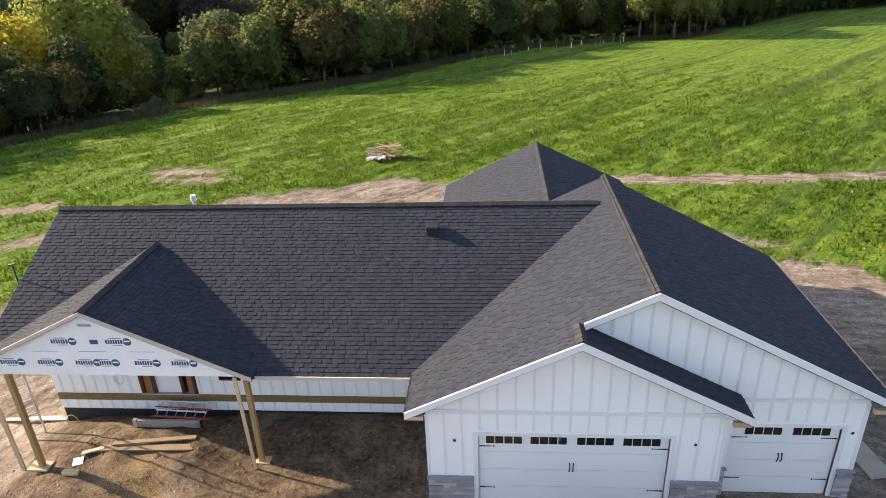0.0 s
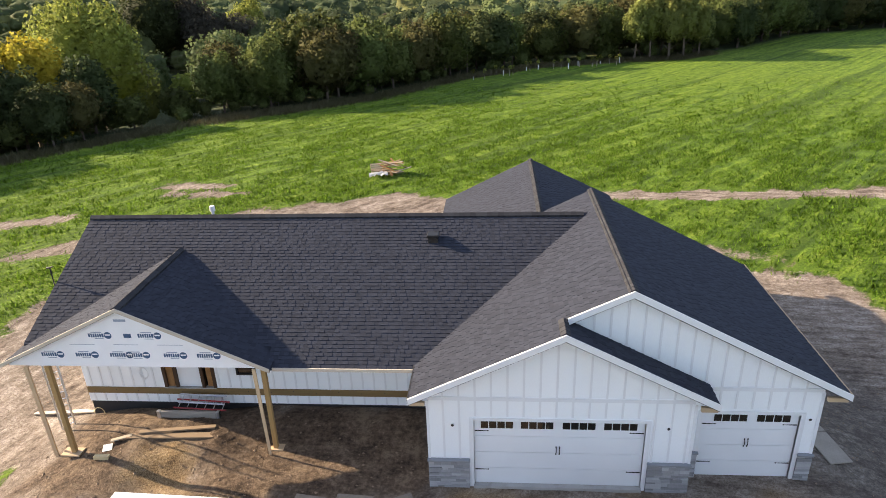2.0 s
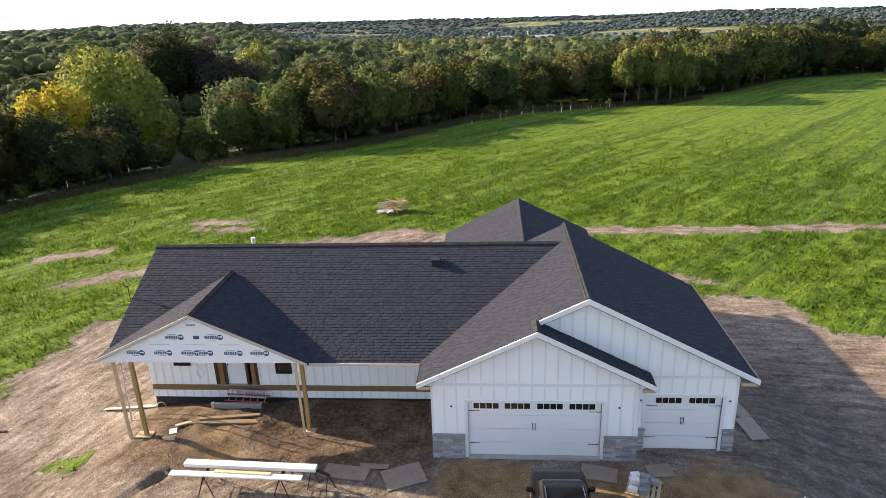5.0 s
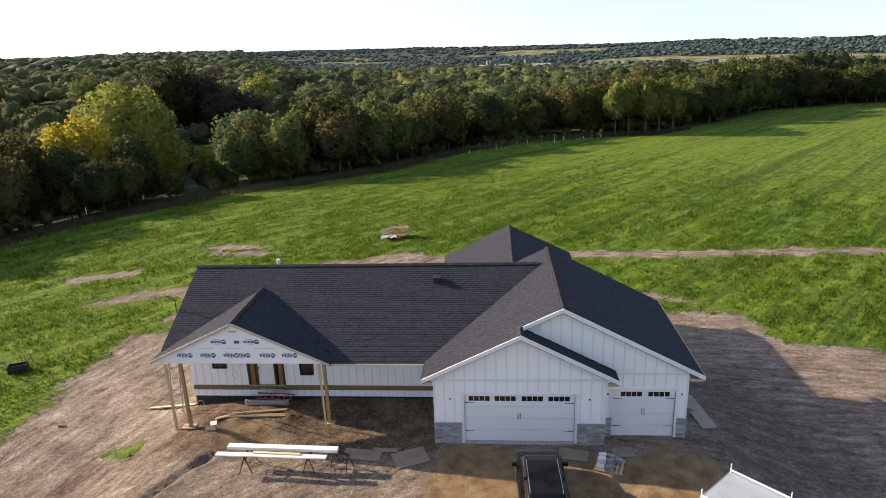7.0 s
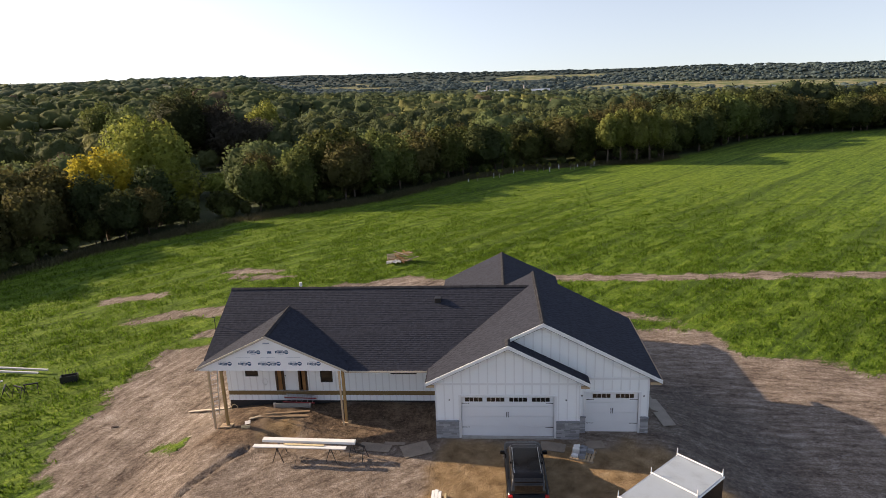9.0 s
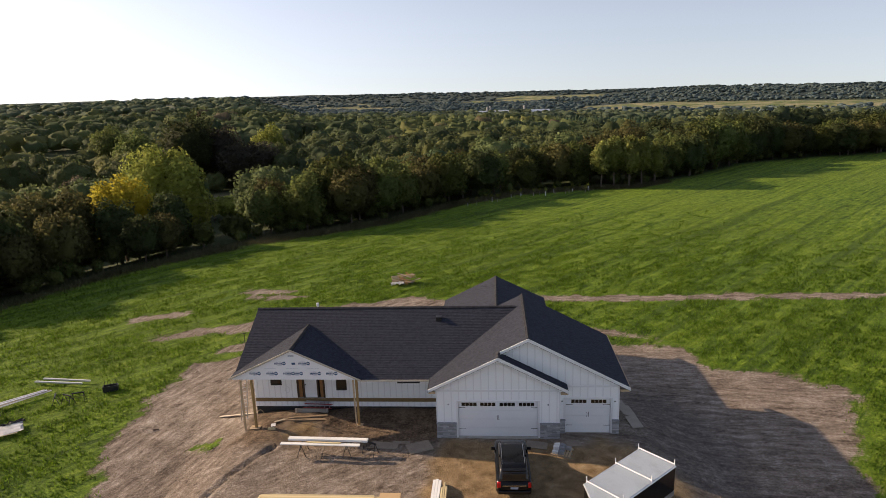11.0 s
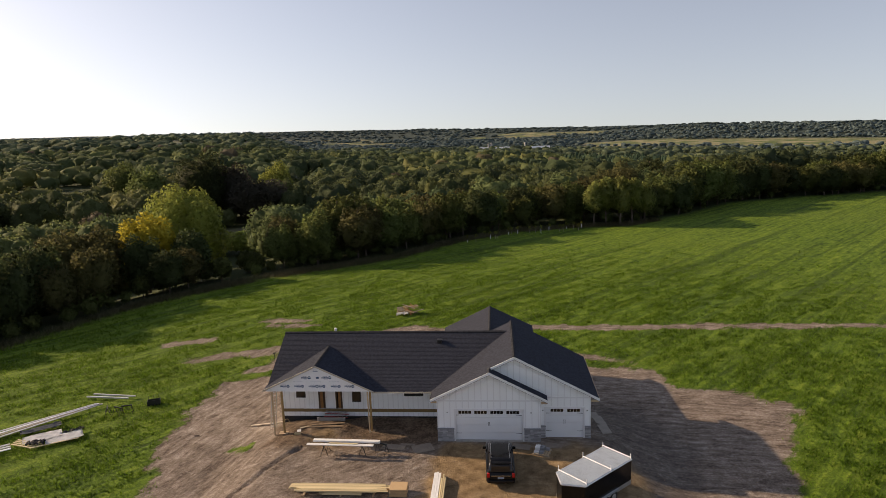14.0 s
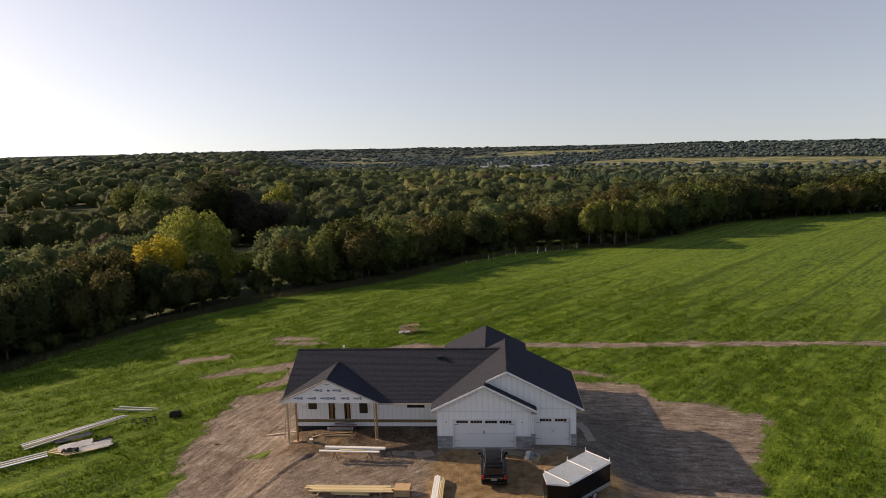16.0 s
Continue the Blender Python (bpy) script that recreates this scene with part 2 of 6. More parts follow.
def make_ground():
    xs = spread(-22, 12, 0.24, -46, 40, 1.04)
    ys = spread(-11, 6, 0.24, -24, 46, 1.03)
    xs = spread(xs[0], xs[0] + 0.5, 0.5, -4800, xs[0])[:-2] + xs + spread(xs[-1], xs[-1] + 0.5, 0.5, xs[-1], 4800)[2:]
    ys = spread(ys[0], ys[0] + 0.5, 0.5, -1500, ys[0])[:-2] + ys + spread(ys[-1], ys[-1] + 0.5, 0.5, ys[-1], 4900)[2:]
    nx, ny = len(xs), len(ys)
    co = np.empty((ny, nx, 3), np.float32)
    dirt = np.empty((ny, nx), np.float32)
    for j, y in enumerate(ys):
        for i, x in enumerate(xs):
            co[j, i] = (x, y, ground_z(x, y))
            dirt[j, i] = dirt_at(x, y)
    idx = np.arange(nx * ny).reshape(ny, nx)
    quads = np.stack([idx[:-1, :-1], idx[:-1, 1:], idx[1:, 1:], idx[1:, :-1]], -1).reshape(-1, 4)
    me = bpy.data.meshes.new("ground")
    me.from_pydata(co.reshape(-1, 3).tolist(), [], quads.tolist())
    at = me.attributes.new("soil", "FLOAT", "POINT")
    at.data.foreach_set("value", dirt.ravel())
    at = me.attributes.new("wood", "FLOAT", "POINT")
    at.data.foreach_set("value", np.array([beyond(x, y) for y in ys for x in xs], np.float32))
    at = me.attributes.new("open", "FLOAT", "POINT")
    at.data.foreach_set("value", np.array([1.0 if beyond(x, y) > 20 and clearing(x, y) else 0.0 for y in ys for x in xs], np.float32))
    at = me.attributes.new("gravel", "FLOAT", "POINT")
    at.data.foreach_set("value", np.array([max(smooth01(1.5 - math.hypot((x - -10.10) / 1.15, (y - 0.45) / 1.25) + 0.5 * fbm(x, y, 0.9, 3.0)), smooth01((inside(GRAVEL, x, y) + 0.8 * fbm(x, y, 2.0, 6.0)) / 1.2 + 0.5)) if -20 < x < 30 and -30 < y < 12 else 0.0 for y in ys for x in xs], np.float32))
    at = me.attributes.new("shade_soil", "FLOAT", "POINT")
    at.data.foreach_set("value", np.array([smooth01((inside(SHADE_SOIL, x, y) + 1.2 * fbm(x, y, 3.0, 8.0)) / 3.0 + 0.35) if 5 < x < 32 and -16 < y < 20 else 0.0 for y in ys for x in xs], np.float32))
    at = me.attributes.new("dug", "FLOAT", "POINT")
    at.data.foreach_set("value", np.array([smooth01((inside(DUG, x, y) + 0.7 * fbm(x, y, 1.6, 7.0)) / 1.0 + 0.5) * (1 - 0.75 * smooth01(1.5 - math.hypot((x + 9.7) / 1.1, (y - 0.2) / 0.9))) if -20 < x < 10 and -9 < y < 9 else 0.0 for y in ys for x in xs], np.float32))
    for p in me.polygons:
        p.use_smooth = True
    return me


GRAVEL = [(-0.6, -0.5), (10.5, -0.5), (13, -4), (15, -30), (-4, -30), (-1.6, -5)]
SHADE_SOIL = [(10.0, 9.5), (14.5, 9.0), (16.5, 5.5), (18.0, 1.5), (17.5, -4), (15.0, -8), (11.5, -5.0), (10.0, -1.0)]     # dark compacted soil beside the garage, with the house's shade deepened in its colour
DUG = [(-14.4, 3.6), (-14.2, 1.0), (-15.0, -0.6), (-11.5, -1.2), (-6, -0.9), (-1.3, -0.6), (-1.2, 3.6)]


def clearing(x, y):
    """Open meadow and fields among the woods."""
    if math.hypot((x + 83) / 25, (y - 168) / 20) < 1 or math.hypot((x + 140) / 24, (y - 146) / 22) < 1 or math.hypot((x + 250) / 62, (y - 275) / 75) < 1:
        return True
    s, d, az = beyond(x, y), math.hypot(x - 3, y + 40), math.atan2(x - 3, max(1, y + 40))
    wob = 60 * noise.noise((x / 260, y / 260, 5.0))
    if az > 0.13 and 1930 < d + wob < 2290:
        return True
    if -0.6 < az < -0.44 and 1400 < d + wob < 1520:
        return True
    if 0.0 < az < 0.16 and 3050 < d + wob < 3350:
        return True
    if s > 1100 and -0.31 < az < 0.13:
        v = noise.noise((x / 420, y / 300, 8.0)) + 0.3 * noise.noise((x / 150, y / 120, 4.0))
        return d < 3300 and v > (0.22 if d > 2300 else 0.36)
    return False


def ground_material():
    m = bpy.data.materials.new("ground_cover")
    m.use_nodes = True
    n, l = m.node_tree.nodes, m.node_tree.links
    p = n["Principled BSDF"]
    p.inputs["Roughness"].default_value = 0.95
    p.inputs["Specular IOR Level"].default_value = 0.15
    co = n.new("ShaderNodeTexCoord")

    def tex(scale, detail=6, stretch=(1, 1, 1), turn=0.0, rough=0.6):
        mp = n.new("ShaderNodeMapping")
        mp.vector_type = "TEXTURE"
        mp.inputs["Scale"].default_value = stretch
        mp.inputs["Rotation"].default_value = (0, 0, turn)
        l.new(co.outputs["Object"], mp.inputs[0])
        t = n.new("ShaderNodeTexNoise")
        t.inputs["Scale"].default_value, t.inputs["Detail"].default_value, t.inputs["Roughness"].default_value = scale, detail, rough
        l.new(mp.outputs[0], t.inputs[0])
        return t.outputs[0]

    def ramp(src, stops):
        r = n.new("ShaderNodeValToRGB")
        while len(r.color_ramp.elements) < len(stops):
            r.color_ramp.elements.new(0.5)
        for e, (pos, c) in zip(r.color_ramp.elements, stops):
            e.position, e.color = pos, (*c, 1)
        l.new(src, r.inputs[0])
        return r.outputs[0]

    def mix(f, a, b):
        x = n.new("ShaderNodeMix")
        x.data_type = "RGBA"
        for s, k in ((f, 0), (a, 6), (b, 7)):
            if isinstance(s, float):
                x.inputs[k].default_value = s
            elif isinstance(s, tuple):
                x.inputs[k].default_value = (*s, 1)
            else:
                l.new(s, x.inputs[k])
        return x.outputs[2]

    def rng(src, a, b, c=0.0, d=1.0):
        r = n.new("ShaderNodeMapRange")
        for k, v in enumerate((a, b, c, d)):
            r.inputs[k + 1].default_value = v
        l.new(src, r.inputs[0])
        return r.outputs[0]

    def attr(name):
        a = n.new("ShaderNodeAttribute")
        a.attribute_name = name
        return a.outputs["Fac"]

    def math_(op, a, b):
        x = n.new("ShaderNodeMath")
        x.operation = op
        for s, k in ((a, 0), (b, 1)):
            if isinstance(s, float):
                x.inputs[k].default_value = s
            else:
                l.new(s, x.inputs[k])
        return x.outputs[0]

    # crop: rows and drill lines at 50 degrees, clumps, single plants
    rows = tex(1.9, 7, (15, 1, 1), radians(50), 0.62)
    bands = tex(0.30, 3, (60, 1, 1), radians(48))
    lines = tex(0.7, 2, (130, 1, 1), radians(51), 0.4)
    broad, clump, blade = tex(0.035, 5), tex(1.3, 8, (2.2, 1, 1), radians(52), 0.7), tex(5.5, 6, rough=0.72)
    g = ramp(math_("ADD", math_("ADD", math_("MULTIPLY", rows, 0.36), math_("MULTIPLY", bands, 0.16)), math_("MULTIPLY", clump, 0.48)),
             [(0.40, (0.034, 0.068, 0.007)), (0.465, (0.094, 0.164, 0.013)), (0.53, (0.158, 0.246, 0.020)), (0.60, (0.235, 0.312, 0.036))])
    g = mix(rng(broad, 0.42, 0.62, 0.0, 0.25), g, (0.160, 0.215, 0.024))
    g = mix(rng(lines, 0.42, 0.34, 0.0, 0.62), g, (0.042, 0.078, 0.008))
    g = mix(rng(blade, 0.38, 0.58, 0.66, 0.0), g, (0.028, 0.054, 0.006))
    # soil: wheel tracks bend round the house
    t1, t2, t3 = (tex(f, 9, (k, 1, 1), radians(a), 0.68) for f, k, a in ((2.4, 4.5, -6), (2.2, 3, 42), (2.2, 4.5, 74)))
    sx = n.new("ShaderNodeSeparateXYZ")
    l.new(co.outputs["Object"], sx.inputs[0])

    def mixf(f, a, b):
        x = n.new("ShaderNodeMix")
        for sk, k in ((f, 0), (a, 2), (b, 3)):
            l.new(sk, x.inputs[k])
        return x.outputs[0]

    wob = math_("ADD", sx.outputs[0], rng(tex(0.15, 3), 0.2, 0.8, -5.0, 5.0))
    track = mixf(rng(wob, -11.0, -16.0), mixf(rng(wob, 2.0, 8.0), t2, t1), t3)
    lump = tex(4.5, 9, rough=0.76)
    d = ramp(math_("ADD", math_("MULTIPLY", track, 0.42), math_("ADD", math_("MULTIPLY", tex(0.45, 9, rough=0.7), 0.26), math_("MULTIPLY", lump, 0.32))),
             [(0.40, (0.062, 0.047, 0.036)), (0.46, (0.175, 0.138, 0.110)), (0.53, (0.310, 0.257, 0.212)), (0.60, (0.48, 0.42, 0.365))])
    d = mix(rng(tex(13.0, 6, rough=0.7), 0.38, 0.56, 0.6, 0.0), d, (0.085, 0.062, 0.046))
    d = mix(rng(tex(1.6, 8, (2.5, 1, 1), radians(20), 0.75), 0.58, 0.68, 0.0, 0.6), d, (0.50, 0.44, 0.385))
    # dark soil by the wall plus extra house shade, both put into the colour
    d = mix(math_("MULTIPLY", attr("shade_soil"), rng(lump, 0.3, 0.7, 0.75, 0.25)), d, (0.072, 0.066, 0.062))
    stony = tex(22.0, 4, rough=0.7)
    gravel = ramp(math_("ADD", math_("MULTIPLY", stony, 0.6), math_("MULTIPLY", tex(1.2, 7), 0.4)), [(0.38, (0.085, 0.056, 0.030)), (0.48, (0.225, 0.152, 0.080)), (0.56, (0.34, 0.245, 0.140)), (0.66, (0.47, 0.37, 0.24))])
    d = mix(attr("gravel"), d, gravel)
    dug = ramp(math_("ADD", math_("MULTIPLY", tex(1.1, 8), 0.5), math_("MULTIPLY", tex(6.0, 7, rough=0.7), 0.5)), [(0.38, (0.042, 0.029, 0.020)), (0.48, (0.112, 0.079, 0.055)), (0.60, (0.220, 0.162, 0.112))])
    d = mix(math_("MULTIPLY", attr("dug"), math_("SUBTRACT", 1.0, attr("gravel"))), d, dug)
    soil = math_("ADD", attr("soil"), rng(clump, 0.2, 0.8, -0.9, 0.9))
    soil = math_("ADD", soil, rng(blade, 0.2, 0.8, -0.45, 0.45))
    c = mix(rng(soil, -0.12, 0.25), g, d)
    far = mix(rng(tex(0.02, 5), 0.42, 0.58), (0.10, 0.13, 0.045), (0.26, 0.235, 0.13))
    # ground under the woods, dark; past 700 m distance haze tints its colour bluish
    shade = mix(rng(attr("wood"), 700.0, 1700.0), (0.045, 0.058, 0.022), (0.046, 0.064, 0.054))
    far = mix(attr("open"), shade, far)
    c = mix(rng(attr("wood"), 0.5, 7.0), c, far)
    l.new(c, p.inputs["Base Color"])
    b = n.new("ShaderNodeBump")
    b.inputs["Strength"].default_value, b.inputs["Distance"].default_value = 0.9, 0.25
    h = math_("ADD", math_("MULTIPLY", blade, 0.55), math_("MULTIPLY", math_("ADD", clump, math_("MULTIPLY", rows, 1.4)), 0.6))
    h2 = math_("ADD", math_("MULTIPLY", track, 0.42), math_("ADD", math_("MULTIPLY", lump, 0.55), math_("MULTIPLY", stony, 0.16)))
    hm = n.new("ShaderNodeMix")
    l.new(rng(soil, -0.12, 0.25), hm.inputs[0])
    l.new(h, hm.inputs[2])
    l.new(h2, hm.inputs[3])
    l.new(hm.outputs[0], b.inputs["Height"])
    l.new(b.outputs[0], p.inputs["Normal"])
    return m


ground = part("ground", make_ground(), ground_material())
tagged(ground, "green crop field with bare tracked soil round the house", "ground", kind="structure")

# ---- house ----
S, SR, SF = 0.487, 0.52, 0.51   # slopes: left, garage right, front gable right
RX, RZ = 4.32, 6.41            # garage ridge
FX = 2.487                     # front gable's ridge
MY, MZ, MS = 6.92, 6.21, 0.498   # main ridge
WX, WZ = 2.46, 5.2             # rear wing ridge
PX, PZ, PS = -10.58, 5.53, 0.468   # porch gable
EAVE_Y = 1.2


def z_left(x):
    return RZ - S * (RX - x)


FZ = z_left(FX)


def z_main(y):
    return MZ - MS * abs(y - MY)


house = thing("house", "white board-and-batten house under construction with dark shingle roof", "house")
ROOFS = []


def roof(pts, label="", thick=0.2):
    bm = bmesh.new()
    slab(bm, [Vector(p) - Vector((0, 0, 0.03)) for p in pts], thick)
    ob = part("roof", bm, M_SHINGLE, house, label)
    ROOFS.append((ob, [Vector(p) for p in pts]))
    return ob


zl = z_left
zm_e = z_main(EAVE_Y)
# left slope over both garage bays
roof([(-1.8, -0.37, zl(-1.8)), (FX, -0.37, FZ), (FX, 0.40, FZ), (RX, 0.40, RZ), (RX, 9.0, RZ), (1.7, 9.0, zl(1.7)), (3.6, 6.6, zl(3.6)), (-1.8, 1.6, zl(-1.8))],
     "sunlit weathered-grey shingle slope")
roof([(RX, 0.40, RZ), (10.46, 0.40, RZ - SR * (10.46 - RX)), (10.46, 9.0, RZ - SR * (10.46 - RX)), (RX, 9.0, RZ)])
roof([(FX, -0.37, FZ), (6.685, -0.37, FZ - SF * (6.685 - FX)), (6.685, 0.62, FZ - SF * (6.685 - FX)), (FX, 0.62, FZ)])
# main roof
roof([(-14.66, 1.9, z_main(1.9)), (-6.4, 1.9, z_main(1.9)), (-6.4, EAVE_Y, zm_e), (-1.4, EAVE_Y, zm_e), (4.15, MY, MZ), (-14.66, MY, MZ)], "dark grey shingle slope", 0.09)
roof([(4.15, MY, MZ), (1.5, 10.9, z_main(10.9)), (-14.66, 10.9, z_main(10.9)), (-14.66, MY, MZ)])
# rear wing
roof([(WX, 8.6, WZ), (WX, 17.8, WZ), (-2.0, 17.8, WZ - S * 4.46), (-2.0, 8.6, WZ - S * 4.46)])
roof([(WX, 17.8, WZ), (WX, 8.6, WZ), (6.6, 8.6, WZ - S * 4.14), (6.6, 17.8, WZ - S * 4.14)])
# porch gable
PEND = MY - (MZ - PZ) / MS
roof([(PX, 0.92, PZ), (PX, PEND, PZ), (-14.76, 2.1, PZ - PS * 4.18), (-14.76, 0.92, PZ - PS * 4.18)], '', 0.1)
roof([(PX, PEND, PZ), (PX, 0.92, PZ), (-6.2, 0.92, PZ - PS * 4.38), (-6.2, 2.1, PZ - PS * 4.38)], '', 0.1)

# walls
T = 0.16


def front(y):
    return lambda u, z, s: Vector((u, y + T * s, z))


def side(x, d):
    return lambda u, z, s: Vector((x + d * T * s, u, z))


def gable(cx, cz, s):
    return lambda u: cz - s * abs(u - cx) - 0.21


GD1 = (0.0, 4.88, 0.0, 2.44)
GD2 = (6.62, 9.36, -0.1, 2.32)
wall_g1 = part("wall", wall_mesh(-1.33, 6.19, 0.0, gable(FX, FZ, SF), [FX], [GD1], front(0.0)), M_SIDING, house)
G2Y = 0.66
wall_g2 = part("wall", wall_mesh(2.6, 9.87, -0.1, gable(RX, RZ, SR), [RX], [GD2], front(G2Y)), M_SIDING, house)
part("wall", wall_mesh(T, G2Y, -0.1, lambda u: 3.25, [], [], side(6.19, -1)), M_SIDING, house)
part("wall", wall_mesh(T, 8.6, -0.1, lambda u: 3.25, [], [], side(-1.33, 1)), M_SIDING, house)
part("wall", wall_mesh(G2Y + T, 8.6, -0.6, lambda u: 3.25, [], [], side(9.87, -1)), M_SIDING, house)
part("wall", wall_mesh(4.0, 9.87, -0.6, gable(RX, RZ, SR), [RX], [], front(8.44)), M_SIDING, house)
WY = 3.55
DOOR = (-10.73, -9.82, 0.87, 2.95)
SL1, SL2 = (-11.22, -10.80, 0.87, 2.95), (-9.75, -9.33, 0.87, 2.95)
ENTRY = (-11.25, -9.30, 0.87, 2.97)
WINS = [(-13.05, -12.28, 1.83, 2.70), (-8.50, -7.78, 1.46, 2.70), (-4.30, -2.76, 1.98, 2.70)]
wall_main = part("wall", wall_mesh(-14.23, -1.33, 0.25, lambda u: 4.2, [], [ENTRY] + WINS, front(WY)), M_SIDING, house)
wall_left = part("wall", wall_mesh(WY + T, 10.3, 0.25, lambda u: z_main(u) - 0.21, [MY], [], side(-14.23, 1)), M_SIDING, house)
part("wall", wall_mesh(-14.07, -1.2, 0.25, lambda u: 4.3, [], [], front(10.3)), M_SIDING, house)
part("wall", wall_mesh(10.46, 17.4, -1.8, lambda u: 2.9, [], [], side(-1.6, 1)), M_SIDING, house)
part("wall", wall_mesh(8.62, 17.4, -1.8, lambda u: 3.1, [], [], side(6.2, -1)), M_SIDING, house)
part("wall", wall_mesh(-1.44, 6.04, -1.8, gable(WX, WZ, S), [WX], [], front(17.24)), M_SIDING, house)
fnd = bmesh.new()
box(fnd, -14.2, -1.36, WY + 0.03, 10.4, -2.2, 0.25)
part("foundation", fnd, M_FOUND, house, "black damp-proofed foundation wall")
wrap = wall_mesh(-14.6, -6.36, 3.43, lambda u: PZ - PS * abs(u - PX) - 0.16, [PX], [], lambda u, z, s: Vector((u, 1.05 + 0.1 * s, z)))
gable_wrap = part("gable_panel", wrap, M_WRAP, house, "white printed house-wrap on the porch gable")




# ---- trees ----
def leaf_mat(name, colour, vary=0.45, grain=2.2):
    m = mat(name, colour, 0.75, vary=vary, scale=0.25, fine=3.0, spec=0.08, pick="island")
    n, l = m.node_tree.nodes, m.node_tree.links
    p, out = n["Principled BSDF"], n["Material Output"]
    tr = n.new("ShaderNodeBsdfTranslucent")
    src = p.inputs["Base Color"].links[0].from_socket
    l.new(src, tr.inputs[0])
    info = n.new("ShaderNodeObjectInfo")
    hue = n.new("ShaderNodeHueSaturation")
    rr = n.new("ShaderNodeMapRange")
    rr.inputs[3].default_value, rr.inputs[4].default_value = 0.485, 0.51
    l.new(info.outputs["Random"], rr.inputs[0])
    l.new(rr.outputs[0], hue.inputs["Hue"])
    rv = n.new("ShaderNodeMapRange")
    rv.inputs[3].default_value, rv.inputs[4].default_value = 0.7, 1.3
    l.new(info.outputs["Random"], rv.inputs[0])
    l.new(rv.outputs[0], hue.inputs["Value"])
    l.new(src, hue.inputs["Color"])
    l.new(hue.outputs[0], p.inputs["Base Color"])
    l.new(hue.outputs[0], tr.inputs[0])
    lump, bp = n.new("ShaderNodeTexNoise"), n.new("ShaderNodeBump")
    lump.inputs["Scale"].default_value, lump.inputs["Detail"].default_value, lump.inputs["Roughness"].default_value = grain, 6, 0.7
    l.new(n["Texture Coordinate"].outputs["Object"], lump.inputs[0])
    bp.inputs["Strength"].default_value, bp.inputs["Distance"].default_value = 0.8, 0.5 / grain
    l.new(lump.outputs[0], bp.inputs["Height"])
    l.new(bp.outputs[0], p.inputs["Normal"])
    mx = n.new("ShaderNodeMixShader")
    mx.inputs[0].default_value = 0.42
    l.new(p.outputs[0], mx.inputs[1])
    l.new(tr.outputs[0], mx.inputs[2])
    l.new(mx.outputs[0], out.inputs[0])
    return m


M_LEAF = leaf_mat("leaves_green", (0.108, 0.132, 0.040), 0.26)
M_LEAFDARK = leaf_mat("leaves_dark", (0.058, 0.074, 0.029), 0.26)
M_LEAFLIGHT = leaf_mat("leaves_light", (0.25, 0.28, 0.060), 0.22)
M_LEAFPOPLAR = leaf_mat("leaves_poplar", (0.225, 0.262, 0.075), 0.22)
M_LEAFYELLOW = leaf_mat("leaves_yellow", (0.46, 0.40, 0.045), 0.22)
M_LEAFBROWN = leaf_mat("leaves_brown", (0.092, 0.088, 0.034), 0.26)
M_LEAFPURPLE = leaf_mat("leaves_purple", (0.072, 0.068, 0.050), 0.22)


def wood_mat(name, stops):
    """Leaves of massed trees: each tree takes its own tone from its tint."""
    m = leaf_mat(name, (1, 1, 1), 0.28, 0.9)
    n, l = m.node_tree.nodes, m.node_tree.links
    at, rp = n.new("ShaderNodeAttribute"), n.new("ShaderNodeValToRGB")
    at.attribute_name = "tint"
    while len(rp.color_ramp.elements) < len(stops):
        rp.color_ramp.elements.new(0.5)
    for e, (pos, c) in zip(rp.color_ramp.elements, stops):
        e.position, e.color = pos, (*c, 1)
    l.new(at.outputs["Fac"], rp.inputs[0])
    for k in n:
        if k.bl_idname == "ShaderNodeVectorMath":
            l.new(rp.outputs[0], k.inputs[0])
    return m


M_FAR = wood_mat("woodland_leaves", [(0.0, (0.056, 0.078, 0.038)), (0.4, (0.086, 0.110, 0.046)), (0.7, (0.128, 0.150, 0.056)), (0.9, (0.165, 0.172, 0.060)), (1.0, (0.110, 0.090, 0.060))])
# valley leaves: paler and bluer, some distance haze painted into the tones
M_VALLEYHAZE = wood_mat("valley_hazed_leaves", [(0.0, (0.080, 0.105, 0.066)), (0.6, (0.112, 0.140, 0.078)), (1.0, (0.145, 0.165, 0.084))])
M_FIR = wood_mat("fir_needles", [(0.0, (0.044, 0.072, 0.046)), (1.0, (0.068, 0.102, 0.058))])
# ridge leaves: the bluish haze of the distance is painted into these tones
M_FARHAZE = wood_mat("farthest_hazed_leaves", [(0.0, (0.078, 0.108, 0.106)), (0.6, (0.088, 0.118, 0.114)), (1.0, (0.100, 0.128, 0.114))])
M_WEED = leaf_mat("dry_weeds", (0.20, 0.185, 0.10))
M_GRASS = leaf_mat("grass_blades", (0.132, 0.226, 0.019))
rnd = np.random.default_rng(7)


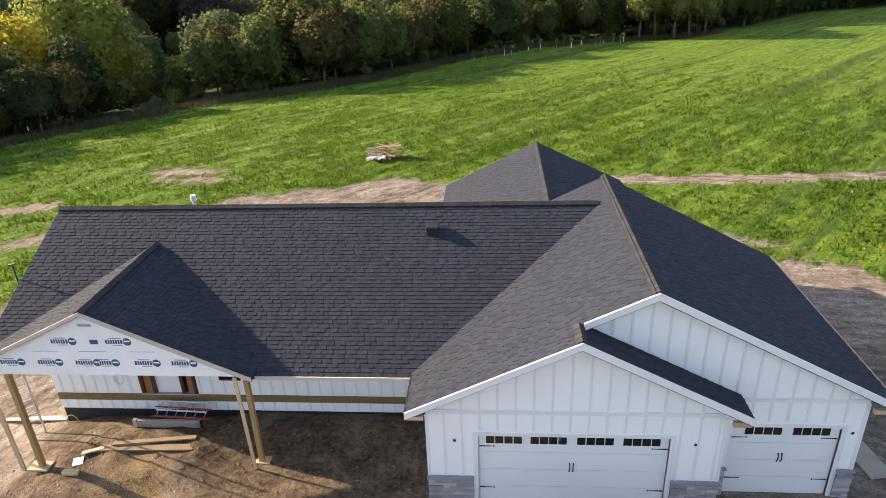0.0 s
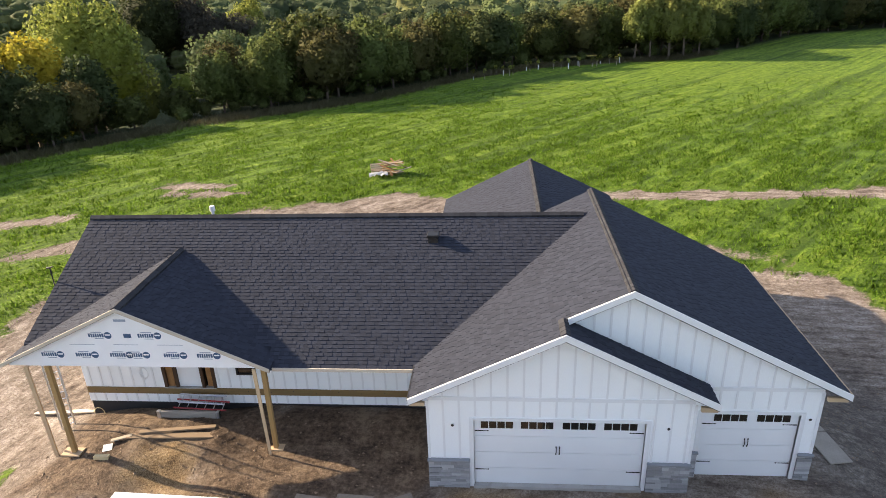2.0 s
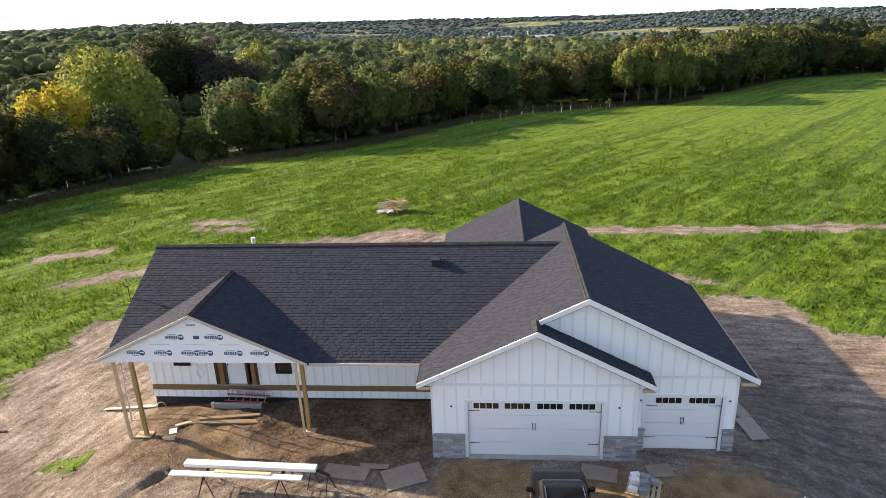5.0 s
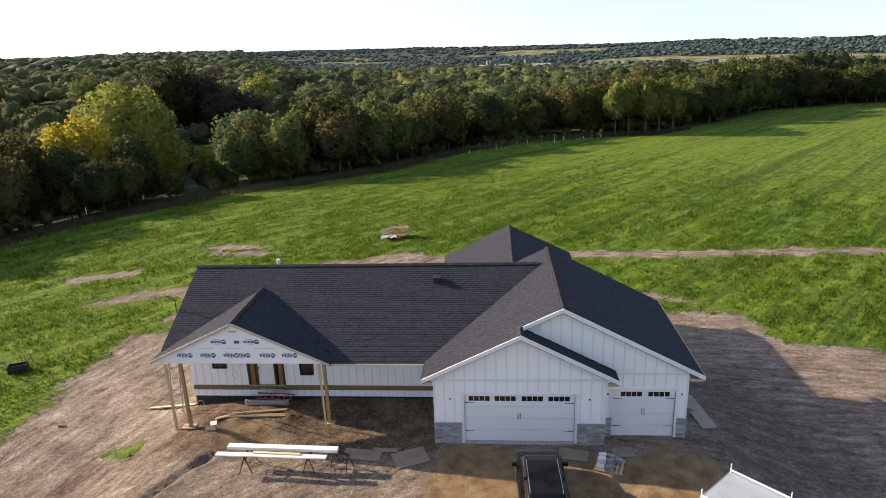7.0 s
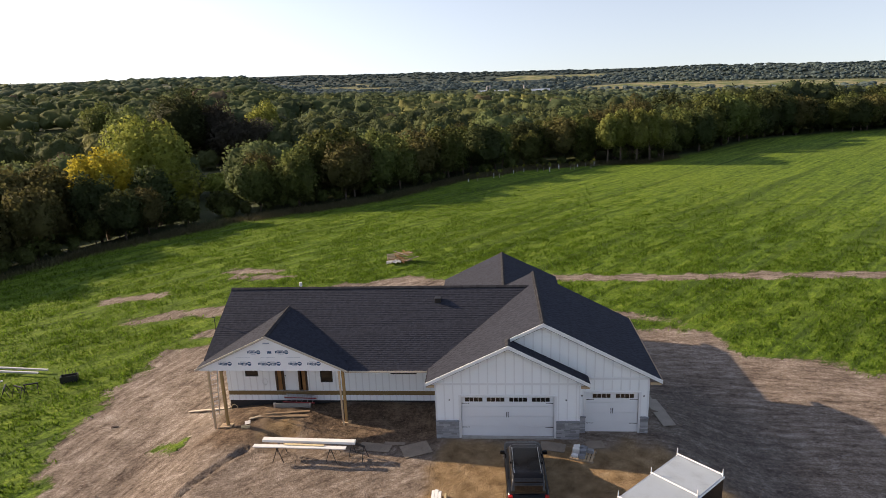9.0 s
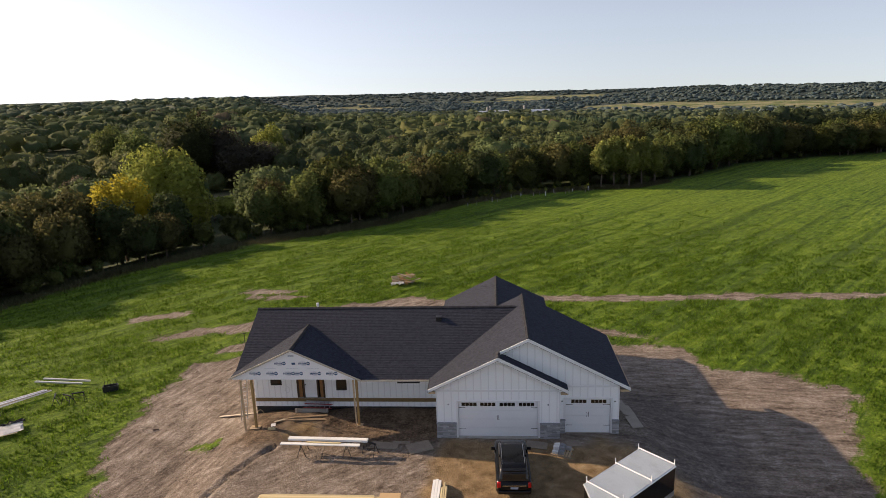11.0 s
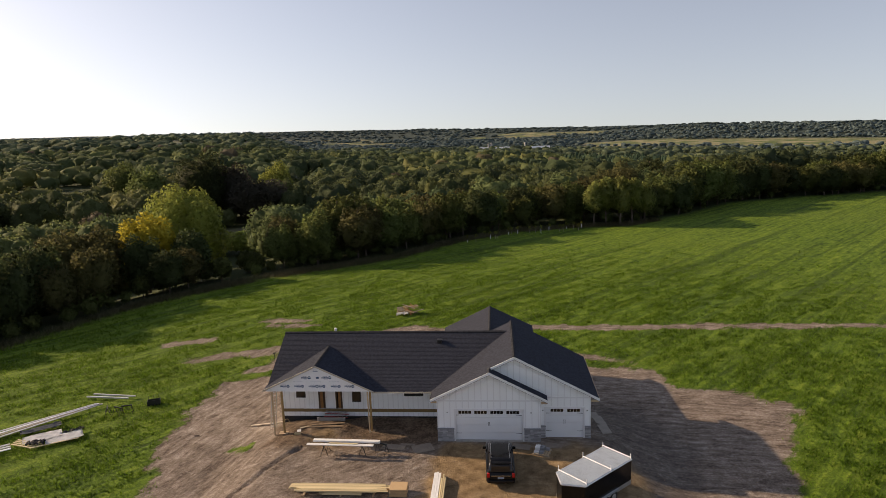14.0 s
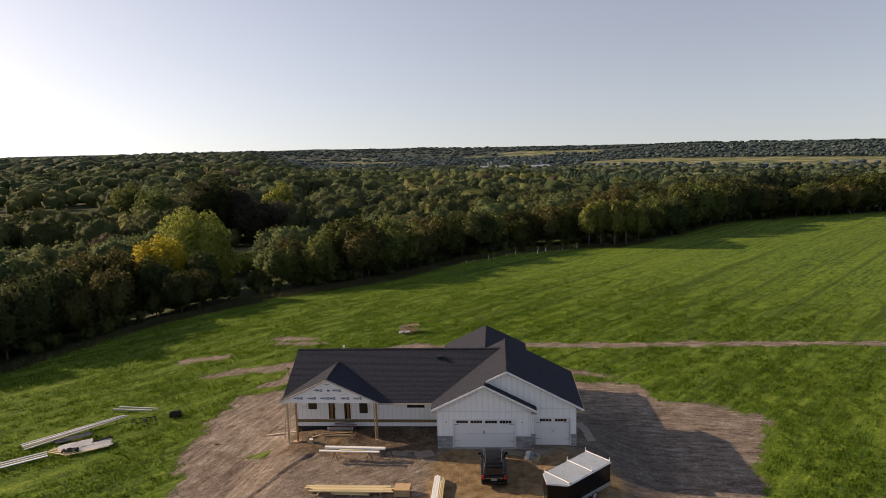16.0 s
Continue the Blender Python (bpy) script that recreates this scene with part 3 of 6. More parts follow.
def quads_mesh(name, centres, sizes, normals, rng, aspect=1.0, tint=None, out=None, core=None):
    """Many small square leaves as one mesh, round inner masses of foliage (core)."""
    n = len(centres)
    up = rng.normal(size=(n, 3))
    a = np.cross(normals, up)
    a /= np.linalg.norm(a, axis=1, keepdims=True) + 1e-9
    b = np.cross(normals, a)
    b /= np.linalg.norm(b, axis=1, keepdims=True) + 1e-9
    a, b = a * sizes[:, None], b * sizes[:, None] * aspect
    jit = rng.uniform(0.55, 1.15, (4, n, 1))
    v = np.stack([centres - a * jit[0], centres - b * jit[1], centres + a * jit[2], centres + b * jit[3]], 1).reshape(-1, 3)
    me = bpy.data.meshes.new(name)
    loops, starts = np.arange(4 * n, dtype=np.int32), np.arange(0, 4 * n, 4, dtype=np.int32)
    shade = np.repeat(out, 4, 0)
    tones = np.repeat(tint, 4) if tint is not None else None
    if core is not None:
        cv, cf, cn, ct = core
        starts = np.concatenate([starts, np.arange(4 * n, 4 * n + 3 * len(cf), 3, dtype=np.int32)])
        loops = np.concatenate([loops, (cf + 4 * n).astype(np.int32).ravel()])
        v, shade = np.concatenate([v, cv]), np.concatenate([shade, cn])
        if tones is not None:
            tones = np.concatenate([tones, ct])
    me.vertices.add(len(v))
    me.vertices.foreach_set("co", v.astype(np.float32).ravel())
    me.loops.add(len(loops))
    me.loops.foreach_set("vertex_index", loops.astype(np.int32))
    me.polygons.add(len(starts))
    me.polygons.foreach_set("loop_start", starts.astype(np.int32))
    me.update(calc_edges=True)
    if tones is not None:
        me.attributes.new('tint', 'FLOAT', 'POINT').data.foreach_set('value', tones.astype(np.float32))
    # shade the leaves by the crown's rounding
    me.polygons.foreach_set('use_smooth', np.ones(len(starts), bool))
    me.normals_split_custom_set_from_vertices(shade.tolist())
    return me


def round_form(level):
    bm = bmesh.new()
    bmesh.ops.create_icosphere(bm, subdivisions=level, radius=1)
    v = np.array([x.co[:] for x in bm.verts])
    f = np.array([[x.index for x in k.verts] for k in bm.faces])
    bm.free()
    return v, f


FORMS = {k: round_form(k) for k in (1, 2, 3)}


def lobes_of(rng, count, height, radius, base, slim=0.0):
    """Rounded masses of foliage that make up a crown: one in the middle, the others heaped round and over it."""
    mid, tall = base + (height - base) * 0.46, (height - base) * 0.5
    cs, rs = [(0, 0, 0)], [0.66]
    for i in range(count):
        f = (i + 0.5) / count
        up = -0.55 + 1.45 * f
        ang = i * 2.4 + rng.uniform(-0.4, 0.4)
        wide = math.sqrt(max(0.0, 1 - up * up)) * rng.uniform(0.5, 0.74) * (1 - slim * max(0, up))
        cs.append((wide * math.cos(ang), wide * math.sin(ang), up * rng.uniform(0.56, 0.74)))
        rs.append(rng.uniform(0.22, 0.38))
    return np.array(cs), np.array(rs), mid, np.array([radius, radius, tall])


def crown_at(d, crown):
    """Where rays d from the crown's middle leave its heaped lobes, and the rounding of the lobe there."""
    cs, rs, mid, size = crown
    b = d @ cs.T
    q = rs**2 - (cs**2).sum(1) + b * b
    far = np.where(q > 0, b + np.sqrt(np.maximum(q, 0)), 0.0)
    best = far.argmax(1)
    r = far[np.arange(len(d)), best]
    p = d * r[:, None]
    nr = (p - cs[best]) / rs[best][:, None] / size
    nr /= np.linalg.norm(nr, axis=1, keepdims=True) + 1e-9
    return p * size + np.array([0, 0, mid]), nr


def crown_parts(rng, n, crown, level, fill=0.9, spray=0.1):
    """Leaf places, their facing and their shading over a crown, and the dense mass inside it."""
    d = rng.normal(size=(n, 3))
    d[:, 2] = np.abs(d[:, 2]) * np.where(rng.uniform(size=n) < 0.3, -0.8, 1.0)
    d /= np.linalg.norm(d, axis=1, keepdims=True)
    p, nr = crown_at(d, crown)
    mid = np.array([0, 0, crown[2]])
    p = mid + (p - mid) * rng.uniform(1 - spray * 1.2, 1 + spray, (n, 1))
    face = nr * 0.7 + rng.normal(size=(n, 3)) * 0.55
    shade = nr * 0.9 + rng.normal(size=(n, 3)) * 0.32
    v, f = FORMS[level]
    cp, cn = crown_at(v, crown)
    cp = mid + (cp - mid) * fill * rng.uniform(0.93, 1.05, (len(v), 1))
    unit = lambda a: a / (np.linalg.norm(a, axis=1, keepdims=True) + 1e-9)
    return p, unit(face), unit(shade), (cp, f, cn)


def make_tree(seed, height, radius, material, leaves=2300, label="", low=0.02, lobes=20, size=0.27, slim=0.0):
    rng = np.random.default_rng(seed)
    t = thing("tree", label, "tree", group="trees along the field edge")
    bm = bmesh.new()
    r0 = 0.02 * height
    bend = rng.uniform(-0.3, 0.3, 2)
    a, b, c = Vector((0, 0, -1.2)), Vector((bend[0], bend[1], height * 0.45)), Vector((bend[0] * 2, bend[1] * 2, height * 0.86))
    rod(bm, a, b, r0, r0 * 0.6, 7)
    rod(bm, b, c, r0 * 0.6, r0 * 0.12, 6)
    for i in range(6):
        f = rng.uniform(0.2, 0.75)
        s = a.lerp(b, min(1, f / 0.5)) if f < 0.5 else b.lerp(c, (f - 0.5) * 2)
        ang = i * 2.4
        reach = radius * rng.uniform(0.5, 0.8) * (1.1 - f)
        rod(bm, s, s + Vector((math.cos(ang) * reach, math.sin(ang) * reach, reach * rng.uniform(0.5, 1.1))), r0 * 0.35, r0 * 0.08, 5)
    part("trunk", bm, M_TREEBARK, t)
    crown = lobes_of(rng, lobes, height, radius, height * low, slim)
    p, face, shade, core = crown_parts(rng, leaves, crown, 2, 0.87, 0.12)
    part("crown", quads_mesh("crown", p, rng.uniform(0.5, 1.35, leaves) * size, face, rng, out=shade, core=(*core, None)), material, t)
    return t


def stand(t, x, y, turn=0.0, k=1.0, sink=0.0):
    t.matrix_world = Matrix.Translation((x, y, ground_z(x, y) - sink)) @ pose(0, 0, 0, 0, 0, turn) @ Matrix.Diagonal((k, k, k, 1))


KIND_H = [12, 13, 11, 15, 12, 14, 7]
KINDS = [
    make_tree(1, 12, 4.6, M_LEAF, label="broad green roadside tree with dense foliage"),
    make_tree(2, 13, 4.9, M_LEAFDARK, 2400, label="dark green broad-crowned tree"),
    make_tree(3, 11, 4.0, M_LEAF, 1900, label="rounded green tree in leaf"),
    make_tree(4, 15, 4.5, M_LEAFDARK, 2400, label="tall dark green tree", lobes=17),
    make_tree(5, 12, 4.4, M_LEAFBROWN, 1900, label="green tree turning autumn brown"),
    make_tree(6, 14, 2.9, M_LEAFPOPLAR, 1800, label="slender pale green poplar", low=0.12, lobes=16, slim=0.5),
    make_tree(7, 7, 3.2, M_LEAF, 420, label="low bushy green tree", lobes=9, size=0.34),
]
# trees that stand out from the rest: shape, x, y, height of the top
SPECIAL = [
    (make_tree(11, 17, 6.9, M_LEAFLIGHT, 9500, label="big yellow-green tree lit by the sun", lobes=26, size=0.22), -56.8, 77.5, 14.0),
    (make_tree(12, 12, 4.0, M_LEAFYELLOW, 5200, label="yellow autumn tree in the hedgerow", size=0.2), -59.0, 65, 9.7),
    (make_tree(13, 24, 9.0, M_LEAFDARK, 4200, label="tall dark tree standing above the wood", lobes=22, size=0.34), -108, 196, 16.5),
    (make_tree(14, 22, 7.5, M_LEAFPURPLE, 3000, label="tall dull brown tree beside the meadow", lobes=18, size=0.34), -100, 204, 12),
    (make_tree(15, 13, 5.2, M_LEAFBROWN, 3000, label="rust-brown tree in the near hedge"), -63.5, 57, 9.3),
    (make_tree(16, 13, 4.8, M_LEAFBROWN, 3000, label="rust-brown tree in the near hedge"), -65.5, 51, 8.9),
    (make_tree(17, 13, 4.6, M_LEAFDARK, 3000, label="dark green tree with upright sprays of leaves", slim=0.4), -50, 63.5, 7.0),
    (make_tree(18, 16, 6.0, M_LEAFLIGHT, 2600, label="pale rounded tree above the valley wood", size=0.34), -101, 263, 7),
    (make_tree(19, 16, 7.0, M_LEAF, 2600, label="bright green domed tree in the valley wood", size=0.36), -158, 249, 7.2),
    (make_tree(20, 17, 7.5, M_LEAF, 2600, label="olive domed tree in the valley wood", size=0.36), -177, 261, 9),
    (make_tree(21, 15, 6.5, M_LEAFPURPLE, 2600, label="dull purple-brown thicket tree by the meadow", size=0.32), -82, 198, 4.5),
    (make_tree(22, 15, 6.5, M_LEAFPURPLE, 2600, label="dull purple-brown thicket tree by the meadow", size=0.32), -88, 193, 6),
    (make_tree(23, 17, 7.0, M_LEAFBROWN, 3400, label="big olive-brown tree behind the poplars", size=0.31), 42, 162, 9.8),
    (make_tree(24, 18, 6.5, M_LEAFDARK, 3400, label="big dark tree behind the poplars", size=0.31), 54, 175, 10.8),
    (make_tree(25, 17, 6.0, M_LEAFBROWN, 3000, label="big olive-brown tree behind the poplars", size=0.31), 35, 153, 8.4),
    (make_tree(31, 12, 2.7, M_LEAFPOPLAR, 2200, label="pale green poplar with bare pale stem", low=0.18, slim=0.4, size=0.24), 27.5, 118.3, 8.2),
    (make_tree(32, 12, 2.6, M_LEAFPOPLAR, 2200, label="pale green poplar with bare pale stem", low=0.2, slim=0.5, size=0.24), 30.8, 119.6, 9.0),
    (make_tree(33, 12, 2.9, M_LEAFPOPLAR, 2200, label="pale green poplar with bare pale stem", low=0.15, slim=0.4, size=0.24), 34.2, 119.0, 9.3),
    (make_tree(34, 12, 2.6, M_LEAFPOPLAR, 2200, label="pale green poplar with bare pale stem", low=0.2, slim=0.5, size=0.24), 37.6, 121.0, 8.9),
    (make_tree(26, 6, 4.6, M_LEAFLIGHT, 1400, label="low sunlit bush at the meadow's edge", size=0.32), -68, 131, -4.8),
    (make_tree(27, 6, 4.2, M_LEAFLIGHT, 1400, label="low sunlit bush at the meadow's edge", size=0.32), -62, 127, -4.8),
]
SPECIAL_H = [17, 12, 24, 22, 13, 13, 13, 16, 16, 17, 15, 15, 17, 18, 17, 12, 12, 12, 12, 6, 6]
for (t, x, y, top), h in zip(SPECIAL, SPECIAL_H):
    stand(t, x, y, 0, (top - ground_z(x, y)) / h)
first = {}


def plant(kind, x, y, k):
    t = KINDS[kind]
    if kind not in first:
        first[kind] = True
        stand(t, x, y, 0, k)
        return t
    m = Matrix.Translation((x, y, ground_z(x, y) - 0.2)) @ pose(0, 0, 0, 0, 0, rnd.uniform(0, 360))
    c = copy_thing(t, m)
    wide = k * rnd.uniform(0.92, 1.15)
    c.scale = (wide, wide, k)
    return c


def gap(x, y):
    """The break in the trees where the low meadow shows."""
    return -0.425 < math.atan2(x - 3.6, y + 49.8) < -0.338 and math.hypot(x - 3.6, y + 49.8) < 215


# the hedge's height along the field's edge, by bearing from the far end of the drive
HEDGE_AZ = [-0.69, -0.65, -0.62, -0.588, -0.553, -0.525, -0.48, -0.44, -0.41, -0.323, -0.26, -0.2, -0.16, -0.1, -0.022, 0.021, 0.047, 0.098, 0.139, 0.205, 0.244, 0.274, 0.297, 0.341, 0.362, 0.39, 0.43, 0.462, 0.481, 0.514]
HEDGE_EL = [-8.6, -8.3, -8.0, -7.7, -7.6, -7.9, -8.4, -8.2, -8.5, -7.2, -6.4, -6.2, -6.3, -6.1, -5.6, -6.1, -5.6, -5.3, -5.1, -5.3, -4.3, -3.7, -3.9, -3.6, -3.5, -4.0, -3.4, -3.5, -3.2, -3.1]


def hedge_height(x, y):
    d, az = math.hypot(x - 3.6, y + 49.8), math.atan2(x - 3.6, y + 49.8)
    top = 24.9 + d * math.tan(radians(float(np.interp(az, HEDGE_AZ, HEDGE_EL))))
    return min(22.0, max(3.5, top - ground_z(x, y)))


plant(5, 41.0, 123.0, 0.8)
# the field's wooded edge, walked in steps; deeper rows behind it
TREE_X = [-400, -120, -60.5, -56.5, -51.5, -43, -36, -26, -16.5, -6, 7, 21, 36, 54, 75, 103, 114, 250, 900]
TREE_Y = [-420, -70, 25.5, 36, 50, 60.5, 68.5, 74, 83, 101, 113.5, 118.5, 120, 135, 162, 178, 180, 230, 480]
edge = [(x, y) for x, y in zip(TREE_X, TREE_Y) if -125 <= x <= 260]
for (ax, ay), (bx, by) in zip(edge, edge[1:]):
    length = math.hypot(bx - ax, by - ay)
    nx, ny = -(by - ay) / length, (bx - ax) / length
    for i in range(int(length / (1.7 if ax < -15 else 2.8))):      # low growth that hides the trunks
        f, o = rnd.uniform(), rnd.uniform(0.5, 9)
        x, y = ax + (bx - ax) * f + nx * o, ay + (by - ay) * f + ny * o
        if y > -20 and x < 175:
            plant(6, x, y, rnd.uniform(0.25, 0.45) if o < 3 else rnd.uniform(0.4, 0.75))
    for row, (off, step) in enumerate(((3.6, 5.2), (9.5, 5.6), (16, 7.0))):
        for i in range(max(1, int(length / step))):
            f = (i + rnd.uniform(0.15, 0.85)) / max(1, int(length / step))
            o = off + rnd.uniform(-1.8, 1.8)
            x, y = ax + (bx - ax) * f + nx * o, ay + (by - ay) * f + ny * o
            if gap(x, y):      # the gap where the low meadow shows
                if row == 0:
                    plant(6, x, y, rnd.uniform(0.3, 0.5))
                continue
            if any(math.hypot(x - sx, y - sy) < 4.5 for _, sx, sy, _ in SPECIAL) or y < -45 or x > 175:
                continue
            if x < -41:
                kinds = (1, 3, 1, 0, 4) if y > 44 else (1, 3, 3, 4)
            elif x < 24:
                kinds = (0, 0, 1, 2, 2, 0, 4)
            elif x < 42:
                kinds = (5, 5, 5, 0) if row == 0 else (0, 4, 4)
            else:
                kinds = (0, 1, 3, 0, 4, 2)
            kind = int(rnd.choice(kinds))
            tall = hedge_height(x, y) * (rnd.uniform(0.74, 1.0), rnd.uniform(0.86, 1.05), rnd.uniform(0.88, 1.05))[row]
            plant(kind, x, y, tall / KIND_H[kind])


# ---- woods beyond ----
def woods(name, label, s0, s1, count, height, leaves, size, material, seed, lobes=8, level=2, fir=False, broad=(0.42, 0.58)):
    rng = np.random.default_rng(seed)
    ps, ns, ss, ts, rs, cv, cf, cn, ct, base = [], [], [], [], [], [], [], [], [], 0
    made = tries = 0
    v0, f0 = FORMS[level]
    keep = f0[(v0[f0][:, :, 2] > -0.55).any(1)]
    while made < count and tries < count * 30:
        tries += 1
        d, az = s0 + 130 + (s1 - s0) * rng.uniform() ** 0.75, rng.uniform(-0.80, 0.63)
        x, y = 3 + d * math.sin(az), -40 + d * math.cos(az)
        s = y - float(np.interp(x, TREE_X, TREE_Y))
        if s < 20 or y < -30 or clearing(x, y) or gap(x, y):
            continue
        grove = az > 0.10 and 560 < d < 1180
        if grove != fir:
            continue
        if d < 480 and any(math.hypot(x - sx, y - sy) < 8 for _, sx, sy, _ in SPECIAL):
            continue
        h = height * (1 + 0.3 * noise.noise((x / 45, y / 45, 6.0))) * rng.uniform(0.62, 1.25)
        wide = h * (rng.uniform(0.17, 0.23) if fir else rng.uniform(*broad))
        crown = lobes_of(rng, lobes, h, wide, -h * 0.12, 0.9 if fir else 0.0)
        p, face, shade, (a, f, c) = crown_parts(rng, leaves, crown, level, 0.95, 0.06)
        foot = np.array([x, y, ground_z(x, y)])
        tone = float(np.clip(0.40 + 0.55 * noise.noise((x / 90, y / 90, 1.0)) + rng.normal() * 0.22, 0, 1))
        ps.append(p + foot)
        ns.append(face)
        rs.append(shade)
        ss.append(rng.uniform(0.7, 1.3, leaves) * size * h / height)
        ts.append(np.full(leaves, tone))
        cv.append(a + foot)
        cf.append(keep + base)
        cn.append(c)
        ct.append(np.full(len(a), tone))
        base += len(a)
        made += 1
    me = quads_mesh(name, np.concatenate(ps), np.concatenate(ss), np.concatenate(ns), rng, tint=np.concatenate(ts), out=np.concatenate(rs),
                    core=(np.concatenate(cv), np.concatenate(cf), np.concatenate(cn), np.concatenate(ct)))
    ob = part(name, me, material)
    return tagged(ob, label, "woodland", kind="stuff")


woods("woodland", "dense mixed green woodland behind the field edge", -60, 90, 230, 12, 800, 0.30, M_FAR, 20, 16, 3)
woods("woodland", "dense mixed green woodland in the valley", 80, 170, 200, 15, 520, 0.36, M_FAR, 26, 14, 3)
woods("woodland", "dense mixed green woodland in the valley", 165, 270, 330, 15, 240, 0.42, M_FAR, 21, 12, 2)
woods("woodland", "dense green woodland further down the valley", 260, 900, 1700, 16, 50, 0.6, M_FAR, 22, 10, 2, broad=(0.48, 0.68))
woods("fir_plantation", "dark fir plantation in close rows beyond the field", 430, 1050, 1800, 15, 8, 0.6, M_FIR, 25, 4, 1, True)
# from here outward the leaf colours carry painted distance haze
woods("woodland", "distant woods on the valley floor and slopes", 880, 1600, 2300, 14, 8, 1.0, M_VALLEYHAZE, 23, 8, 1, broad=(0.75, 1.1))
woods("woodland", "woods on the near ridges with bluish haze painted into the leaves", 1500, 2850, 6500, 12, 2, 1.0, M_FARHAZE, 24, 8, 1, broad=(0.75, 1.15))
woods("woodland", "woods on the far ridges with bluish haze painted into the leaves", 2800, 4500, 2600, 12, 2, 1.2, M_FARHAZE, 27, 8, 1, broad=(1.3, 2.0))


# ---- grass and weeds ----
def tufts(name, label, places, height, material, seed, blades=5, spread_r=0.16, slim=1.0):
    rng = np.random.default_rng(seed)
    c = np.repeat(np.array(places), blades, 0)
    m = len(c)
    c[:, :2] += rng.normal(size=(m, 2)) * spread_r
    h = height * rng.uniform(0.45, 1.3, m)
    ang = rng.uniform(0, 6.283, m)
    w = h * rng.uniform(0.14, 0.30, m) * slim
    side_ = np.stack([np.cos(ang), np.sin(ang), np.zeros(m)], 1) * w[:, None]
    lean = np.stack([rng.normal(size=m) * 0.45 * h, rng.normal(size=m) * 0.45 * h, h], 1)
    v = np.stack([c - side_, c + side_, c + lean], 1).reshape(-1, 3)
    me = bpy.data.meshes.new(name)
    me.from_pydata(v.tolist(), [], np.arange(3 * m).reshape(-1, 3).tolist())
    nr = np.repeat(np.stack([rng.normal(size=m) * 0.3, rng.normal(size=m) * 0.3, np.ones(m)], 1), 3, 0)
    me.polygons.foreach_set("use_smooth", np.ones(m, bool))
    me.normals_split_custom_set_from_vertices((nr / np.linalg.norm(nr, axis=1, keepdims=True)).tolist())
    return tagged(part(name, me, material), label, "grass", kind="stuff")


def scatter(count, x0, x1, y0, y1, keep, seed):
    rng = np.random.default_rng(seed)
    out = []
    while len(out) < count:
        x, y = rng.uniform(x0, x1), rng.uniform(y0, y1)
        if keep(x, y, rng):
            out.append((x, y, ground_z(x, y) - 0.03))
    return out


def grassy(x, y, rng):
    if rng.uniform() > math.exp(-(max(0, math.hypot(x, y - 8) - 30) / 34) ** 2) or beyond(x, y) > -2:
        return False
    along, across = 0.64 * x + 0.77 * y, 0.77 * x - 0.64 * y
    if noise.noise((along / 7, across / 1.3, 0.3)) + 0.6 * noise.noise((x / 1.5, y / 1.5, 4.0)) < rng.uniform(-0.6, 0.45):
        return False
    return dirt_at(x, y) < -0.25 + rng.normal() * 0.4


tufts("grass", "lush green crop growing in uneven clumps", scatter(44000, -60, 66, -14, 92, grassy, 31), 0.2, M_GRASS, 32, 6, 0.24)
tufts("weeds", "tall dry tan weeds along the wooded edge",
      [(x, y, ground_z(x, y)) for x, y in ((rnd.uniform(-75, 45), 0) for _ in range(4500)) for y in (float(np.interp(x, EDGE_X, EDGE_Y)) + rnd.uniform(-0.3, 4.5),) if noise.noise((x / 5, y / 5, 2.0)) > rnd.uniform(-0.9, 0.3)],
      0.55, M_WEED, 33, 16, 0.8, 0.3)


# ---- shingles ----
M_CAPS = mat("ridge_shingle", (0.042, 0.042, 0.046), 0.92, vary=0.25, scale=0.5, fine=160, bump=0.002, spec=0.12, pick="island")


def spans_at(poly2, v):
    xs = []
    for (ax, ay), (bx, by) in zip(poly2, poly2[1:] + poly2[:1]):
        if (ay > v) != (by > v):
            xs.append(ax + (bx - ax) * (v - ay) / (by - ay))
    xs.sort()
    return list(zip(xs[::2], xs[1::2]))


def tab_corners(o, h, u, nrm, a, b, v, lift):
    lo, hi = o + u * (v - 0.004), o + u * (v + 0.15)
    t = 0.008 + lift
    top = [lo + h * a + nrm * t, lo + h * b + nrm * t, hi + h * b + nrm * 0.003, hi + h * a + nrm * 0.003]
    foot = [lo + h * a - nrm * 0.012, lo + h * b - nrm * 0.012, hi + h * b - nrm * 0.012, hi + h * a - nrm * 0.012]
    return top + foot


TAB_FACES = [(0, 1, 2, 3), (4, 5, 1, 0), (5, 6, 2, 1), (7, 4, 0, 3)]


